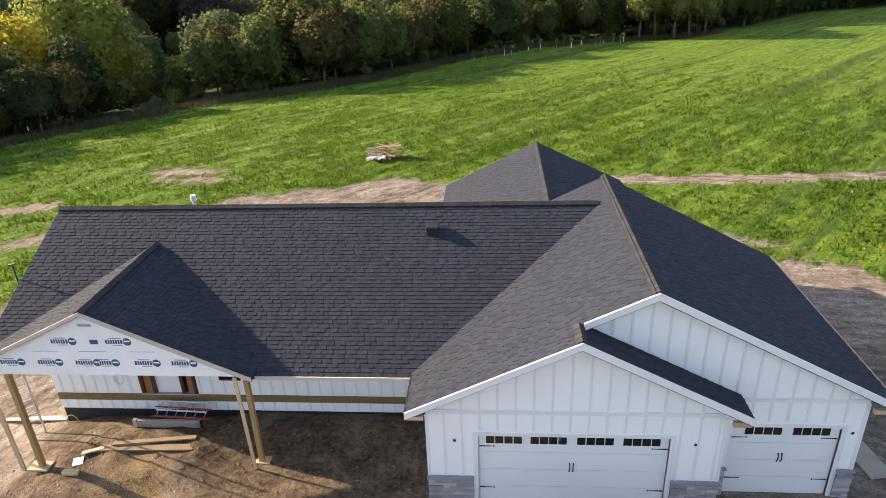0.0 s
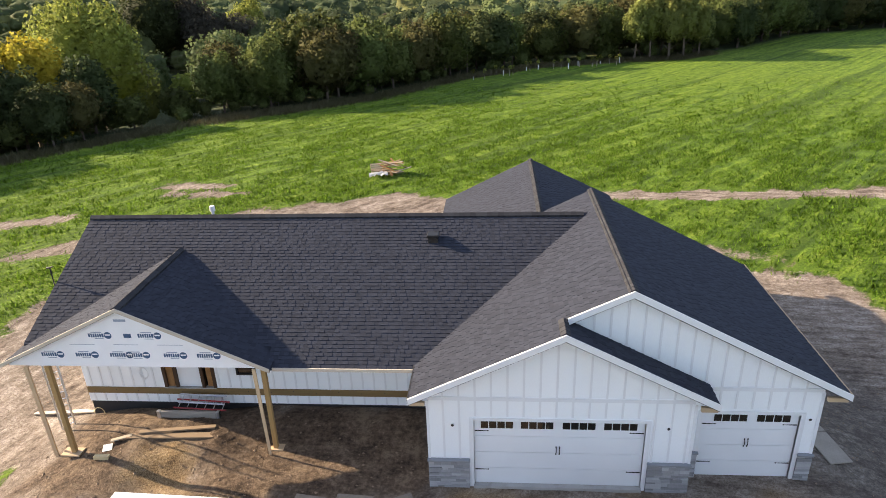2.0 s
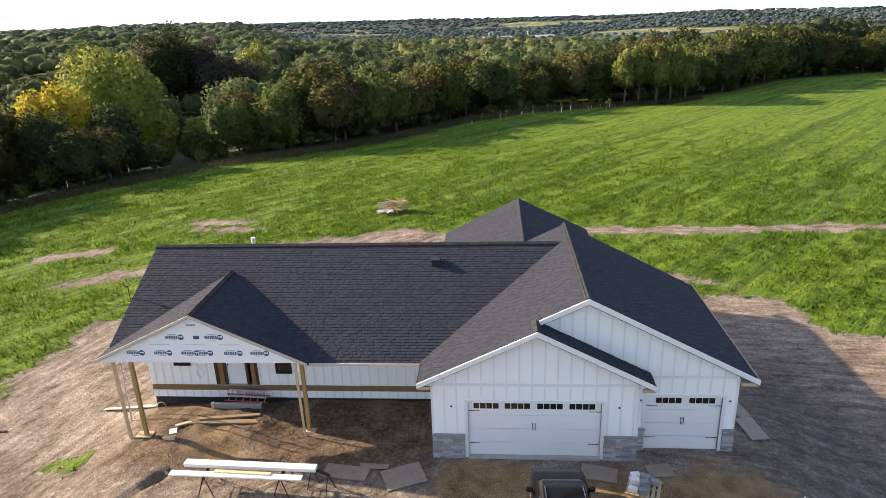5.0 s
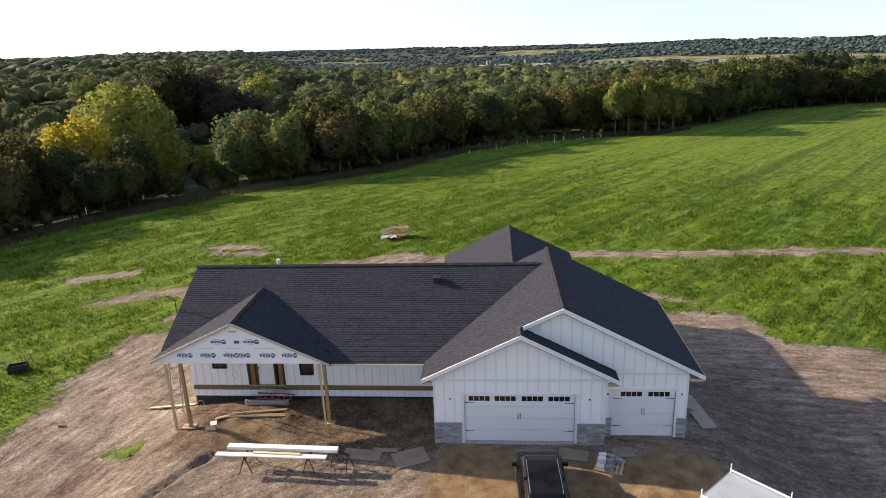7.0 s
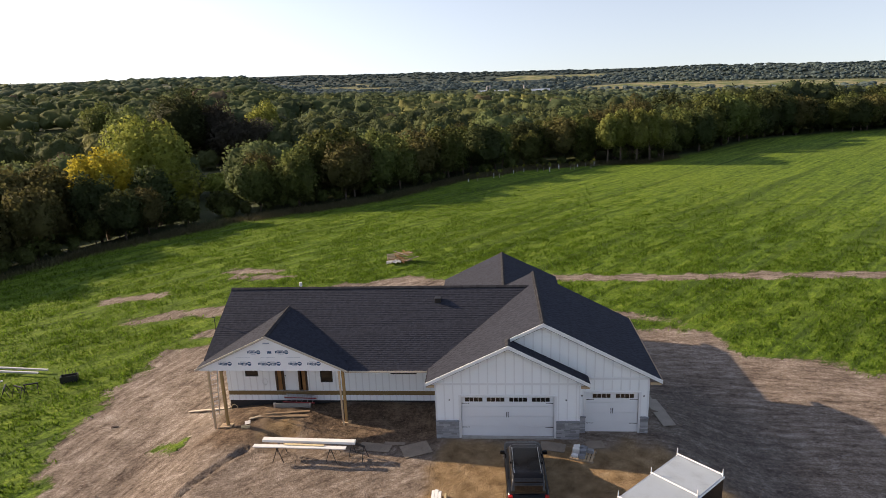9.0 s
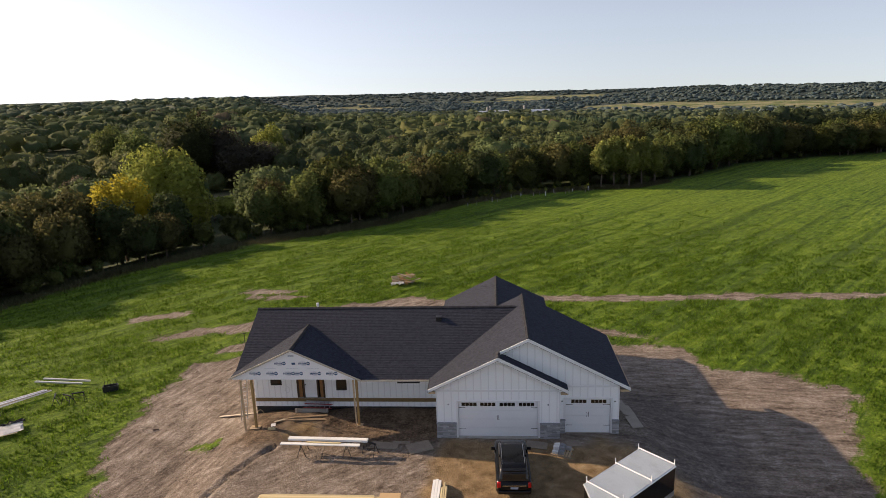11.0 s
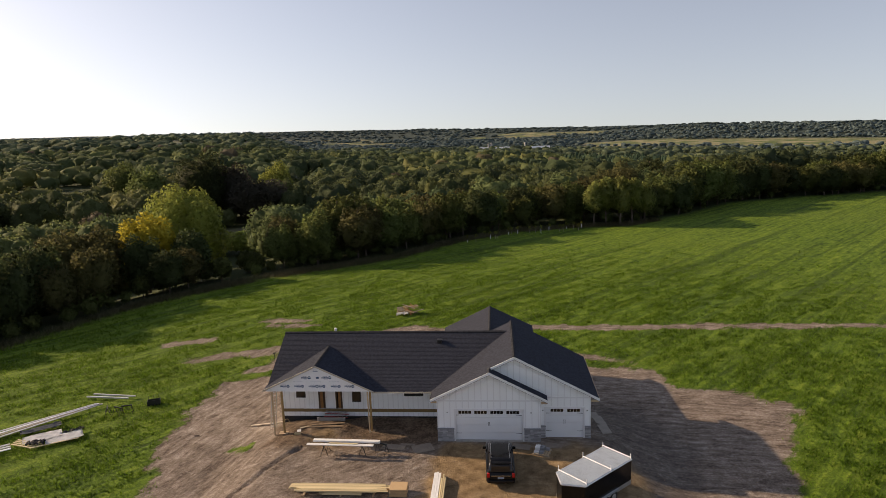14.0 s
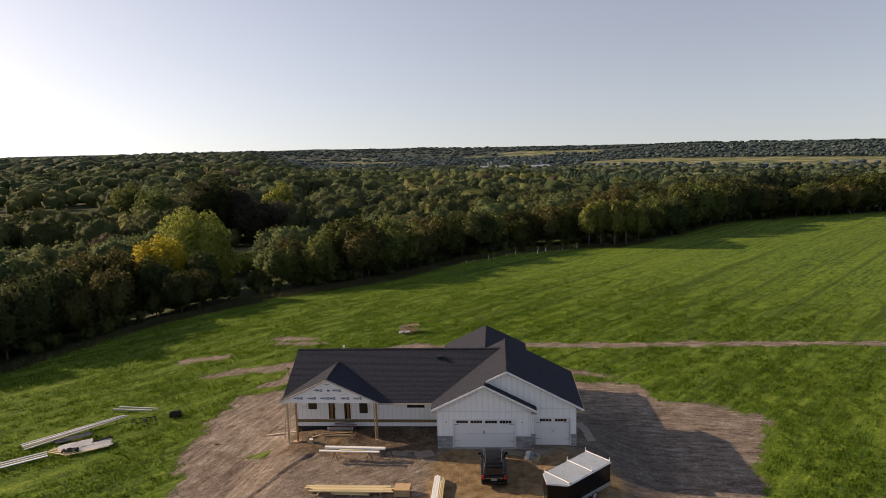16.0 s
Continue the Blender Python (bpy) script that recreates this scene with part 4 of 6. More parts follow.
def shingle(ob, pts, seed, single=None):
    """Covers a slope with overlapping tabs in courses. single(p): whether a tab there is an object of its own."""
    rng = random.Random(seed)
    nrm = (pts[1] - pts[0]).cross(pts[2] - pts[1]).normalized()
    if nrm.z < 0:
        nrm = -nrm
    h = Vector((0, 0, 1)).cross(nrm).normalized()
    u = nrm.cross(h).normalized()
    if u.z < 0:
        u, h = -u, -h
    o = pts[0] - nrm * 0.028
    poly2 = [((p - pts[0]).dot(h), (p - pts[0]).dot(u)) for p in pts]
    v0, v1 = min(p[1] for p in poly2), max(p[1] for p in poly2)
    verts, faces = [], []
    v, singles = v0, 0
    while v < v1 - 0.02:
        for a0, b0 in spans_at(poly2, v + 0.05):
            a, flip = a0, rng.random() < 0.5
            while a < b0 - 0.02:
                b = min(b0, a + rng.uniform(0.12, 0.20))
                if b0 - b < 0.06:
                    b = b0
                flip = not flip if rng.random() < 0.85 else flip
                lift = (0.012 if flip else 0.001) + rng.uniform(0, 0.002)
                cs = tab_corners(o, h, u, nrm, a, b - 0.006, v, lift)
                mid = (cs[0] + cs[2]) / 2
                if single and singles < 290 and single(mid):
                    singles += 1
                    me = bpy.data.meshes.new("shingle")
                    me.from_pydata([tuple(c - mid) for c in cs], [], TAB_FACES)
                    s = part("shingle", me, M_SINGLE, ob)
                    s.location = mid
                else:
                    k = len(verts)
                    verts += [tuple(c) for c in cs]
                    faces += [tuple(k + i for i in f) for f in TAB_FACES]
                a = b
        v += 0.143
    me = bpy.data.meshes.new("shingles")
    me.from_pydata(verts, [], faces)
    tagged(part("shingles", me, M_SHINGLE, ob), kind="stuff")


M_SINGLE = mat("single_shingle", (0.0360, 0.0395, 0.053), 0.92, vary=0.20, scale=5, fine=160, bump=0.002, spec=0.12, pick="object")


def ridge(p, q, down_a, down_b, parent=None, step=0.2):
    """Cap shingles bent over a ridge from p to q; down_a and down_b point down the two slopes."""
    p, q = Vector(p), Vector(q)
    d = (q - p).normalized()
    verts, faces = [], []
    n = max(1, int((q - p).length / step))
    for i in range(n):
        a = p + d * (i * step)
        b = a + d * (step + 0.05)
        up = Vector((0, 0, 1))
        for w, s in ((down_a, 1), (down_b, -1)):
            w = Vector(w).normalized() * 0.15
            k = len(verts)
            za, zb = up * 0.062, up * 0.045
            verts += [tuple(a + za), tuple(b + zb), tuple(b + w + zb * 0.7), tuple(a + w + za * 0.7),
                      tuple(a - up * 0.03), tuple(b - up * 0.03), tuple(b + w - up * 0.03), tuple(a + w - up * 0.03)]
            faces += [tuple(k + j for j in f) for f in ((0, 1, 2, 3), (3, 2, 6, 7), (0, 3, 7, 4), (1, 5, 6, 2))]
    me = bpy.data.meshes.new("ridge_cap")
    me.from_pydata(verts, [], faces)
    tagged(part("ridge_cap", me, M_CAPS, house), "raised ridge vent covered with cap shingles", kind="stuff")


L_, R_ = (-1, 0, -S), (1, 0, -S)
ridge((RX, 0.40, RZ), (RX, 9.0, RZ), L_, R_)
ridge((FX, -0.37, FZ), (FX, 0.55, FZ), L_, R_)
ridge((WX, 8.7, WZ), (WX, 17.8, WZ), L_, R_)
ridge((-14.66, MY, MZ), (3.9, MY, MZ), (0, -1, -MS), (0, 1, -MS))
ridge((PX, 0.92, PZ), (PX, PEND - 0.1, PZ), (-1, 0, -PS), (1, 0, -PS))


# ---- trim ----
M_RAKE = mat("pale_primed_board", (0.50, 0.44, 0.36), 0.7, vary=0.12, scale=1.5, fine=25, stretch=(0.3, 1, 1))
def rake(ax, az, bx, bz, y, material=M_TRIM, name="fascia", deep=0.19, thick=0.045, lift=0.01):
    bm = bmesh.new()
    prism(bm, [(ax, y - thick, az - deep), (bx, y - thick, bz - deep), (bx, y, bz - deep), (ax, y, az - deep)],
          [(ax, y - thick, az + lift), (bx, y - thick, bz + lift), (bx, y, bz + lift), (ax, y, az + lift)])
    return part(name, bm, material, house)


rake(-1.82, zl(-1.82), FX, FZ, -0.37)
rake(FX + 0.001, FZ, 6.70, FZ - SF * (6.70 - FX), -0.37)
rake(FX + 0.12, zl(FX + 0.12), RX, RZ, 0.40)
rake(RX + 0.001, RZ, 10.48, RZ - SR * (10.48 - RX), 0.40)
rake(-14.78, PZ - PS * 4.2, PX, PZ, 0.92, M_RAKE, "rake_board", 0.11)
rake(PX + 0.001, PZ, -6.18, PZ - PS * 4.40, 0.92, M_RAKE, "rake_board", 0.11)
# eave boards
part("eave_board", boxed(-6.2, -1.8, EAVE_Y - 0.04, EAVE_Y, zm_e - 0.12, zm_e - 0.015), M_RAKE, house, "raw lumber eave board")
ez = RZ - SR * (10.46 - RX)
part("eave_board", boxed(10.46, 10.50, 0.40, 9.0, ez - 0.19, ez - 0.01), M_LUMBER, house, "raw lumber eave board")
part("eave_board", boxed(-1.84, -1.80, -0.37, 1.5, zl(-1.8) - 0.19, zl(-1.8) - 0.01), M_CAPS, house)
part("soffit_frame", boxed(9.90, 10.44, 0.46, 0.56, ez - 0.30, ez - 0.17), M_LUMBER, house, "bare lumber soffit framing")
part("soffit_frame", boxed(6.22, 6.66, -0.32, -0.22, FZ - SF * 4.1 - 0.34, FZ - SF * 4.1 - 0.20), M_LUMBER, house, "bare lumber soffit framing")
part("soffit_frame", boxed(-1.78, -1.36, -0.30, -0.20, zl(-1.8) - 0.30, zl(-1.8) - 0.18), M_LUMBER, house, "bare lumber soffit framing")

# battens and trim boards

def batten(wall, x, y, z0, z1, w=0.062):
    """One upright strip on a wall that faces the camera."""
    bm = boxed(x - w / 2, x + w / 2, y - 0.022, y + 0.001, z0, z1)
    part("batten", bm, M_TRIM, wall)


def board(wall, x0, x1, y, z0, z1, out=0.028, name="trim_board"):
    part(name, boxed(x0, x1, y - out, y + 0.001, z0, z1), M_TRIM, wall)


BAND = 3.14
g1top, g2top = gable(FX, FZ, SF), gable(RX, RZ, SR)
board(wall_g1, -1.28, 6.14, 0, BAND, BAND + 0.12)
board(wall_g1, -1.36, -1.28, 0, 1.06, 3.1, 0.03, "corner_board")
board(wall_g1, 6.14, 6.22, 0, 1.06, 3.1, 0.03, "corner_board")
x = -1.33 + 0.46
while x < 6.1:
    if g1top(x) > BAND + 0.25:
        batten(wall_g1, x, 0, BAND + 0.12, g1top(x) - 0.02)
    inner = -0.18 < x < 5.06
    batten(wall_g1, x, 0, 2.60 if inner else 1.06, BAND)
    x += 0.46
board(wall_g2, 6.22, 9.80, G2Y, BAND - 0.02, BAND + 0.1)
board(wall_g2, 9.80, 9.89, G2Y, 0.95, 3.1, 0.03, "corner_board")
x = 2.9
while x < 9.8:
    if g2top(x) > BAND + 0.3:
        lowz = max(BAND + 0.1, FZ - SF * (x - FX) + 0.02) if x < 6.7 else BAND + 0.1
        batten(wall_g2, x, G2Y, lowz, g2top(x) - 0.02)
    if x > 6.3:
        batten(wall_g2, x, G2Y, 2.5 if 6.5 < x < 9.5 else 0.95, BAND - 0.02)
    x += 0.46
x = -14.0
while x < -1.45:
    cuts = [(0.26, 0.60), (0.92, 3.6)]
    for o in [ENTRY] + WINS:
        if o[0] - 0.06 < x < o[1] + 0.06:
            cuts = [(0.26, 0.60), (0.92, o[2] - 0.03), (o[3] + 0.03, 3.6)]
    for a, b in cuts:
        if b - a > 0.05:
            batten(wall_main, x, WY, a, b)
    x += 0.40
y = WY + 0.5
while y < 10.2:
    part("batten", boxed(-14.252, -14.229, y - 0.03, y + 0.03, 0.26, z_main(y) - 0.24), M_TRIM, wall_left)
    y += 0.41
ledger = part("ledger", boxed(-14.2, -1.36, WY - 0.045, WY - 0.003, 0.63, 0.88), M_LEDGER, house, "treated brown deck ledger board bolted to the wall")
for i in range(16):
    bm = bmesh.new()
    bx = -13.9 + i * 0.82
    rod(bm, (bx, WY - 0.046, 0.75 + 0.05 * (i % 2)), (bx, WY - 0.062, 0.75 + 0.05 * (i % 2)), 0.014, 0.014, 6)
    part("bolt", bm, M_BLACK, ledger)

# ---- garage doors ----
M_DOOR = mat("door_steel", (0.78, 0.80, 0.82), 0.42, vary=0.03, scale=1.2, fine=90, bump=0.0006)
M_GLASS = bpy.data.materials.new("dark_glass")
M_GLASS.use_nodes = True
gp = M_GLASS.node_tree.nodes["Principled BSDF"]
gp.inputs["Base Color"].default_value = (0.02, 0.018, 0.016, 1)
gp.inputs["Roughness"].default_value = 0.06
gp.inputs["Specular IOR Level"].default_value = 0.6


def garage_door(o, y, groups):
    x0, x1, z0, z1 = o
    z0 += 0.1
    d = part("garage_door", boxed(x0, x1, y + 0.10, y + 0.11, z0, z1), M_DOOR, house, "white sectional garage door with a row of dark panes")
    n = 4
    hgt = (z1 - z0) / n
    for i in range(n):
        part("door_section", boxed(x0 + 0.004, x1 - 0.004, y + 0.055, y + 0.099, z0 + i * hgt + 0.005, z0 + (i + 1) * hgt - 0.005, bevel=0.006), M_DOOR, d)
    zt, zb = z1 - 0.055, z1 - 0.285
    for g in groups:
        part("window_frame", boxed(g - 0.03, g + 0.97, y + 0.036, y + 0.054, zb - 0.03, zt + 0.03, bevel=0.005), M_DOOR, d)
        for k in range(4):
            a = g + k * 0.238
            part("pane", boxed(a, a + 0.212, y + 0.026, y + 0.040, zb, zt), M_GLASS, d, "dark window pane")
    for zc in (z0 + 0.52, z1 - 0.40):
        for s in (0, 1):
            bm = bmesh.new()
            xe = x0 + 0.03 if s == 0 else x1 - 0.03
            e = 0.38 if s == 0 else -0.38
            prism(bm, [(xe, y + 0.045, zc - 0.02), (xe + e, y + 0.045, zc - 0.006), (xe + e, y + 0.056, zc - 0.006), (xe, y + 0.056, zc - 0.02)],
                  [(xe, y + 0.045, zc + 0.02), (xe + e, y + 0.045, zc + 0.006), (xe + e, y + 0.056, zc + 0.006), (xe, y + 0.056, zc + 0.02)])
            rod(bm, (xe + e, y + 0.046, zc), (xe + e, y + 0.057, zc), 0.022, 0.022, 8)
            part("strap_hinge", bm, M_BLACK, d, "black iron strap hinge")
    xm = (x0 + x1) / 2
    for s in (-1, 1):
        bm = bmesh.new()
        zc = z0 + 0.54 * (z1 - z0)
        for a, b in (((xm + s * 0.05, y + 0.05, zc - 0.12), (xm + s * 0.045, y + 0.02, zc - 0.06)), ((xm + s * 0.045, y + 0.02, zc - 0.06), (xm + s * 0.045, y + 0.02, zc + 0.06)), ((xm + s * 0.045, y + 0.02, zc + 0.06), (xm + s * 0.05, y + 0.05, zc + 0.12))):
            rod(bm, a, b, 0.013, 0.013, 6)
        box(bm, xm + s * 0.05 - 0.018, xm + s * 0.05 + 0.018, y + 0.046, y + 0.056, zc + 0.10, zc + 0.15)
        box(bm, xm + s * 0.05 - 0.018, xm + s * 0.05 + 0.018, y + 0.046, y + 0.056, zc - 0.15, zc - 0.10)
        part("pull_handle", bm, M_BLACK, d, "black iron pull handle")
    for a, b in ((x0 - 0.13, x0), (x1, x1 + 0.13)):
        part("door_trim", boxed(a, b, y - 0.03, y + 0.10, z0 - 0.09, z1 - 0.001), M_TRIM, d)
    part("door_trim", boxed(x0 - 0.13, x1 + 0.13, y - 0.03, y + 0.10, z1, z1 + 0.10), M_TRIM, d)
    part("door_sill", boxed(x0 - 0.02, x1 + 0.02, y - 0.10, y + 0.16, z0 - 0.20, z0 - 0.004), M_CONC, d, "grey concrete door sill")
    return d


garage_door(GD1, 0.0, (0.21, 1.36, 2.55, 3.72))
garage_door(GD2, G2Y, (6.97, 8.18))

# ---- stone piers ----
srng = random.Random(4)


def pier(x0, x1, y, z0, z1, left=False, right=False, yb=0.0):
    p = part("stone_pier", boxed(x0, x1, y - 0.05, yb, z0, z1), M_CAP, house, "grey ledgestone veneer pier with a stone cap")
    z = z0
    while z < z1 - 0.03:
        hh = min(srng.choice((0.06, 0.085, 0.11)), z1 - z)
        a = x0
        while a < x1 - 0.02:
            b = min(x1, a + srng.uniform(0.16, 0.5))
            if x1 - b < 0.08:
                b = x1
            out = srng.uniform(0.01, 0.045)
            m = bmesh.new()
            box(m, 0, b - a - 0.006, -out, 0.02, 0, hh - 0.006)
            s = part("stone", m, M_STONE, p)
            s.location = (a, y - 0.05, z)
            a = b
        z += hh
    part("stone_cap", boxed(x0 - 0.02, x1 + 0.02, y - 0.13, yb, z1, z1 + 0.06, bevel=0.008), M_CAP, p)
    return p


pier(-1.36, -0.135, 0.0, -0.05, 1.0, yb=-0.002)
pier(5.015, 6.22, 0.0, -0.05, 1.0, yb=-0.002)
pier(6.24, 6.60, G2Y, -0.15, 0.90, yb=G2Y - 0.002)
pier(9.48, 9.90, G2Y, -0.2, 0.90, yb=G2Y - 0.002)

# wall boxes for lamps
for lx, ly, lz in ((-0.61, 0, 2.28), (5.50, 0, 2.28), (6.40, G2Y, 2.18), (9.62, G2Y, 2.18)):
    bm = bmesh.new()
    rod(bm, (lx, ly, lz), (lx, ly - 0.035, lz), 0.058, 0.05, 14)
    lb = part("lamp_box", bm, M_TRIM, house, "round wall box waiting for a lamp")
    bm = bmesh.new()
    rod(bm, (lx, ly - 0.036, lz), (lx, ly - 0.042, lz), 0.042, 0.042, 12)
    part("opening", bm, M_BLACK, lb)

# ---- entry and windows ----
M_JAMB = mat("brown_jamb", (0.05, 0.025, 0.012), 0.5, vary=0.2)
M_OSB = mat("brown_sheathing", (0.30, 0.15, 0.05), 0.7, vary=0.25, fine=30)
door = part("front_door", boxed(DOOR[0] + 0.005, DOOR[1] - 0.005, WY + 0.06, WY + 0.10, DOOR[2] + 0.03, DOOR[3] - 0.01, bevel=0.006), M_DOOR, house, "white primed front door between boarded sidelights")
bm = bmesh.new()
rod(bm, (DOOR[0] + 0.09, WY + 0.06, 1.85), (DOOR[0] + 0.09, WY + 0.01, 1.85), 0.03, 0.035, 10)
part("door_knob", bm, M_BLACK, door)
for sl in (SL1, SL2):
    part("sidelight", boxed(sl[0] + 0.09, sl[1] - 0.09, WY + 0.07, WY + 0.09, sl[2], sl[3]), M_OSB, door, "boarded sidelight opening")
for jx in (SL1[0] + 0.03, SL1[1] + 0.03, SL2[0] - 0.05, SL2[1] - 0.05):
    part("jamb", boxed(jx - 0.05, jx + 0.06, WY - 0.02, WY + 0.12, 0.875, 2.965), M_JAMB, door, "dark brown door jamb")
part("threshold", boxed(ENTRY[0] + 0.002, ENTRY[1] - 0.002, WY - 0.05, WY + 0.14, 0.872, 0.90), M_CONC, door)
for wdw in WINS:
    w = part("window_frame", boxed(wdw[0] + 0.003, wdw[1] - 0.003, WY + 0.02, WY + 0.04, wdw[2] + 0.003, wdw[3] - 0.003), M_GLASS, house, "dark window with a black frame")
    for a, b, c, d in ((wdw[0], wdw[0] + 0.05, wdw[2], wdw[3]), (wdw[1] - 0.05, wdw[1], wdw[2], wdw[3]), (wdw[0] + 0.05, wdw[1] - 0.05, wdw[2], wdw[2] + 0.05), (wdw[0] + 0.05, wdw[1] - 0.05, wdw[3] - 0.05, wdw[3])):
        part("sash", boxed(a, b, WY - 0.03, WY + 0.019, c, d), M_BLACK, w)


# ---- porch ----
post = part("porch_post", boxed(-13.42, -13.28, 0.98, 1.12, 0.0, 3.43), M_POST, house, "treated square porch post on a board footing")
post2 = part("porch_post", boxed(-6.68, -6.54, 1.42, 1.56, 0.0, 3.43), M_POST, house, "treated square porch post on a board footing")
part("footing_board", boxed(-13.75, -13.1, 0.85, 1.25, 0.0, 0.05, pose(0, 0, 0.0)), M_LUMBER, post)
part("footing_board", boxed(-6.85, -6.35, 1.35, 1.65, 0.0, 0.045), M_LUMBER, post2)
bm = bmesh.new()
prism(bm, [(-14.24, 1.18, -0.3), (-14.10, 1.18, -0.3), (-14.10, 1.23, -0.3), (-14.24, 1.23, -0.3)], [(-14.16, 1.02, 3.38), (-14.02, 1.02, 3.38), (-14.02, 1.07, 3.38), (-14.16, 1.07, 3.38)])
part("brace", bm, M_LUMBER, house, "temporary lumber brace under the porch beam")
bm = bmesh.new()
prism(bm, [(-6.74, 1.12, 0.0), (-6.65, 1.12, 0.0), (-6.65, 1.16, 0.0), (-6.74, 1.16, 0.0)], [(-6.76, 0.98, 3.42), (-6.65, 0.98, 3.42), (-6.65, 1.03, 3.42), (-6.76, 1.03, 3.42)])
part("brace", bm, M_LUMBER, house, "temporary lumber brace under the porch beam")
part("porch_beam", boxed(-13.9, -7.25, 1.16, 1.30, 3.45, 3.70), M_LUMBER, house, "raw lumber porch beam")


# printed marks on the wrap: plain bars and discs in the ink's colour
def mark(cx, cz, w=0.74):
    base = part("printed_mark", boxed(cx - w * 0.5, cx + w * 0.16, 1.0455, 1.0485, cz - 0.075, cz + 0.055), M_INK, gable_wrap, "dark blue printed mark")
    bm = bmesh.new()
    rod(bm, (cx + w * 0.34, 1.0485, cz - 0.01), (cx + w * 0.34, 1.0455, cz - 0.01), 0.12, 0.12, 16)
    part("printed_disc", bm, M_INK, base)
    bm = bmesh.new()
    box(bm, cx + w * 0.34 - 0.085, cx + w * 0.34 + 0.085, 1.0435, 1.0450, cz - 0.015, cz + 0.03)
    part("printed_wave", bm, M_WRAP, base)
    part("printed_line", boxed(cx - w * 0.36, cx + w * 0.10, 1.0455, 1.0485, cz + 0.085, cz + 0.115), M_PALEINK, base)
    part("printed_line", boxed(cx - w * 0.24, cx + w * 0.14, 1.0455, 1.0485, cz - 0.135, cz - 0.11), M_PALEINK, base)
    for k in range(6):   # gaps that break the bar like letters
        gx = cx - w * 0.5 + (k + 1) * w * 0.66 / 7
        part("printed_gap", boxed(gx - 0.008, gx + 0.008, 1.0435, 1.0450, cz - 0.075, cz + 0.055), M_WRAP, base)


for cx in (-13.05, -11.93, -10.82, -10.28, -9.1, -8.05):
    mark(cx, 3.86)
for cx in (-11.35, -9.78):
    mark(cx, 4.55)
part("printed_mark", boxed(-10.60, -10.36, 1.0455, 1.0485, 4.46, 4.60), M_INK, gable_wrap)
part("printed_mark", boxed(-10.80, -10.42, 1.0455, 1.0485, 5.02, 5.10), M_PALEINK, gable_wrap)
for cx in (-12.4, -11.0, -9.6):
    part("printed_line", boxed(cx, cx + 0.8, 1.0455, 1.0485, 4.21, 4.225), M_PALEINK, gable_wrap)

# roof vent, flue, service mast
vz = z_main(5.85)
v = thing("roof_vent", "black box roof vent on the shingle slope", "vent")
part("flange", boxed(-1.70, -1.36, 5.68, 6.02, vz - 0.10, vz + 0.12), M_BLACK, v)
part("hood", boxed(-1.74, -1.32, 5.62, 6.06, vz + 0.12, vz + 0.22, bevel=0.03), M_BLACK, v)
fz = z_main(9.2)
f = thing("flue_pipe", "white flue pipe with a cap behind the ridge", "flue")
bm = bmesh.new()
rod(bm, (-10.95, 9.2, fz - 0.1), (-10.95, 9.2, fz + 0.55), 0.06, 0.06, 16)
part("pipe", bm, M_TRIM, f)
bm = bmesh.new()
rod(bm, (-10.95, 9.2, fz + 0.50), (-10.95, 9.2, fz + 0.72), 0.11, 0.10, 16)
part("cap", bm, M_TRIM, f)
s = thing("service_mast", "small grey service mast at the gable edge", "mast")
bm = bmesh.new()
rod(bm, (-14.80, 4.2, 3.2), (-14.80, 4.2, 5.35), 0.022, 0.022, 10)
part("pipe", bm, M_BLACK, s)
bm = bmesh.new()
rod(bm, (-14.92, 4.2, 5.32), (-14.68, 4.2, 5.38), 0.035, 0.02, 10)
part("weather_head", bm, M_BLACK, s)
# coil of cable on the wall
c = thing("cable_coil", "white coil of cable hanging on the wall", "cable")
bm = bmesh.new()
for k in range(3):
    for i in range(18):
        a0, a1 = 6.283 * i / 18, 6.283 * (i + 1) / 18
        rx, rz = 0.13 + 0.015 * k, 0.21 + 0.02 * k
        rod(bm, (-11.9 + rx * math.cos(a0), WY - 0.03 - 0.01 * k, 1.5 + rz * math.sin(a0)), (-11.9 + rx * math.cos(a1), WY - 0.03 - 0.01 * k, 1.5 + rz * math.sin(a1)), 0.008, 0.008, 5)
part("coil", bm, M_TRIM, c)


# ---- site things ----
M_WHITEWRAP = mat("white_wrapped", (0.82, 0.82, 0.80), 0.4, vary=0.06, scale=3)
M_PINE = mat("new_pine", (0.60, 0.49, 0.28), 0.7, vary=0.22, scale=1.5, fine=25, pick="object", stretch=(0.3, 1, 1))
M_ALU = mat("aluminium", (0.62, 0.63, 0.65), 0.38, 0.9, vary=0.1, scale=2)
M_RED = mat("red_fibreglass", (0.30, 0.03, 0.03), 0.45, vary=0.2)
M_CARPAINT = mat("black_car_paint", (0.005, 0.005, 0.006), 0.16, vary=0.1, spec=0.3)
M_TYRE = mat("tyre_rubber", (0.018, 0.018, 0.018), 0.9, vary=0.15)
M_TAIL = mat("tail_lamp", (0.45, 0.012, 0.010), 0.2, vary=0.1)
M_CHROME = mat("chrome", (0.75, 0.75, 0.76), 0.15, 1.0, vary=0.03)
M_TRAILROOF = mat("trailer_roof_white", (0.36, 0.41, 0.46), 0.28, vary=0.12, scale=0.8, dirt=0.25)
M_TARP = mat("white_membrane", (0.75, 0.76, 0.78), 0.45, vary=0.12, scale=1.5, bump=0.01)
M_TARPDARK = mat("dark_tarp", (0.03, 0.032, 0.04), 0.5, vary=0.25, bump=0.02)
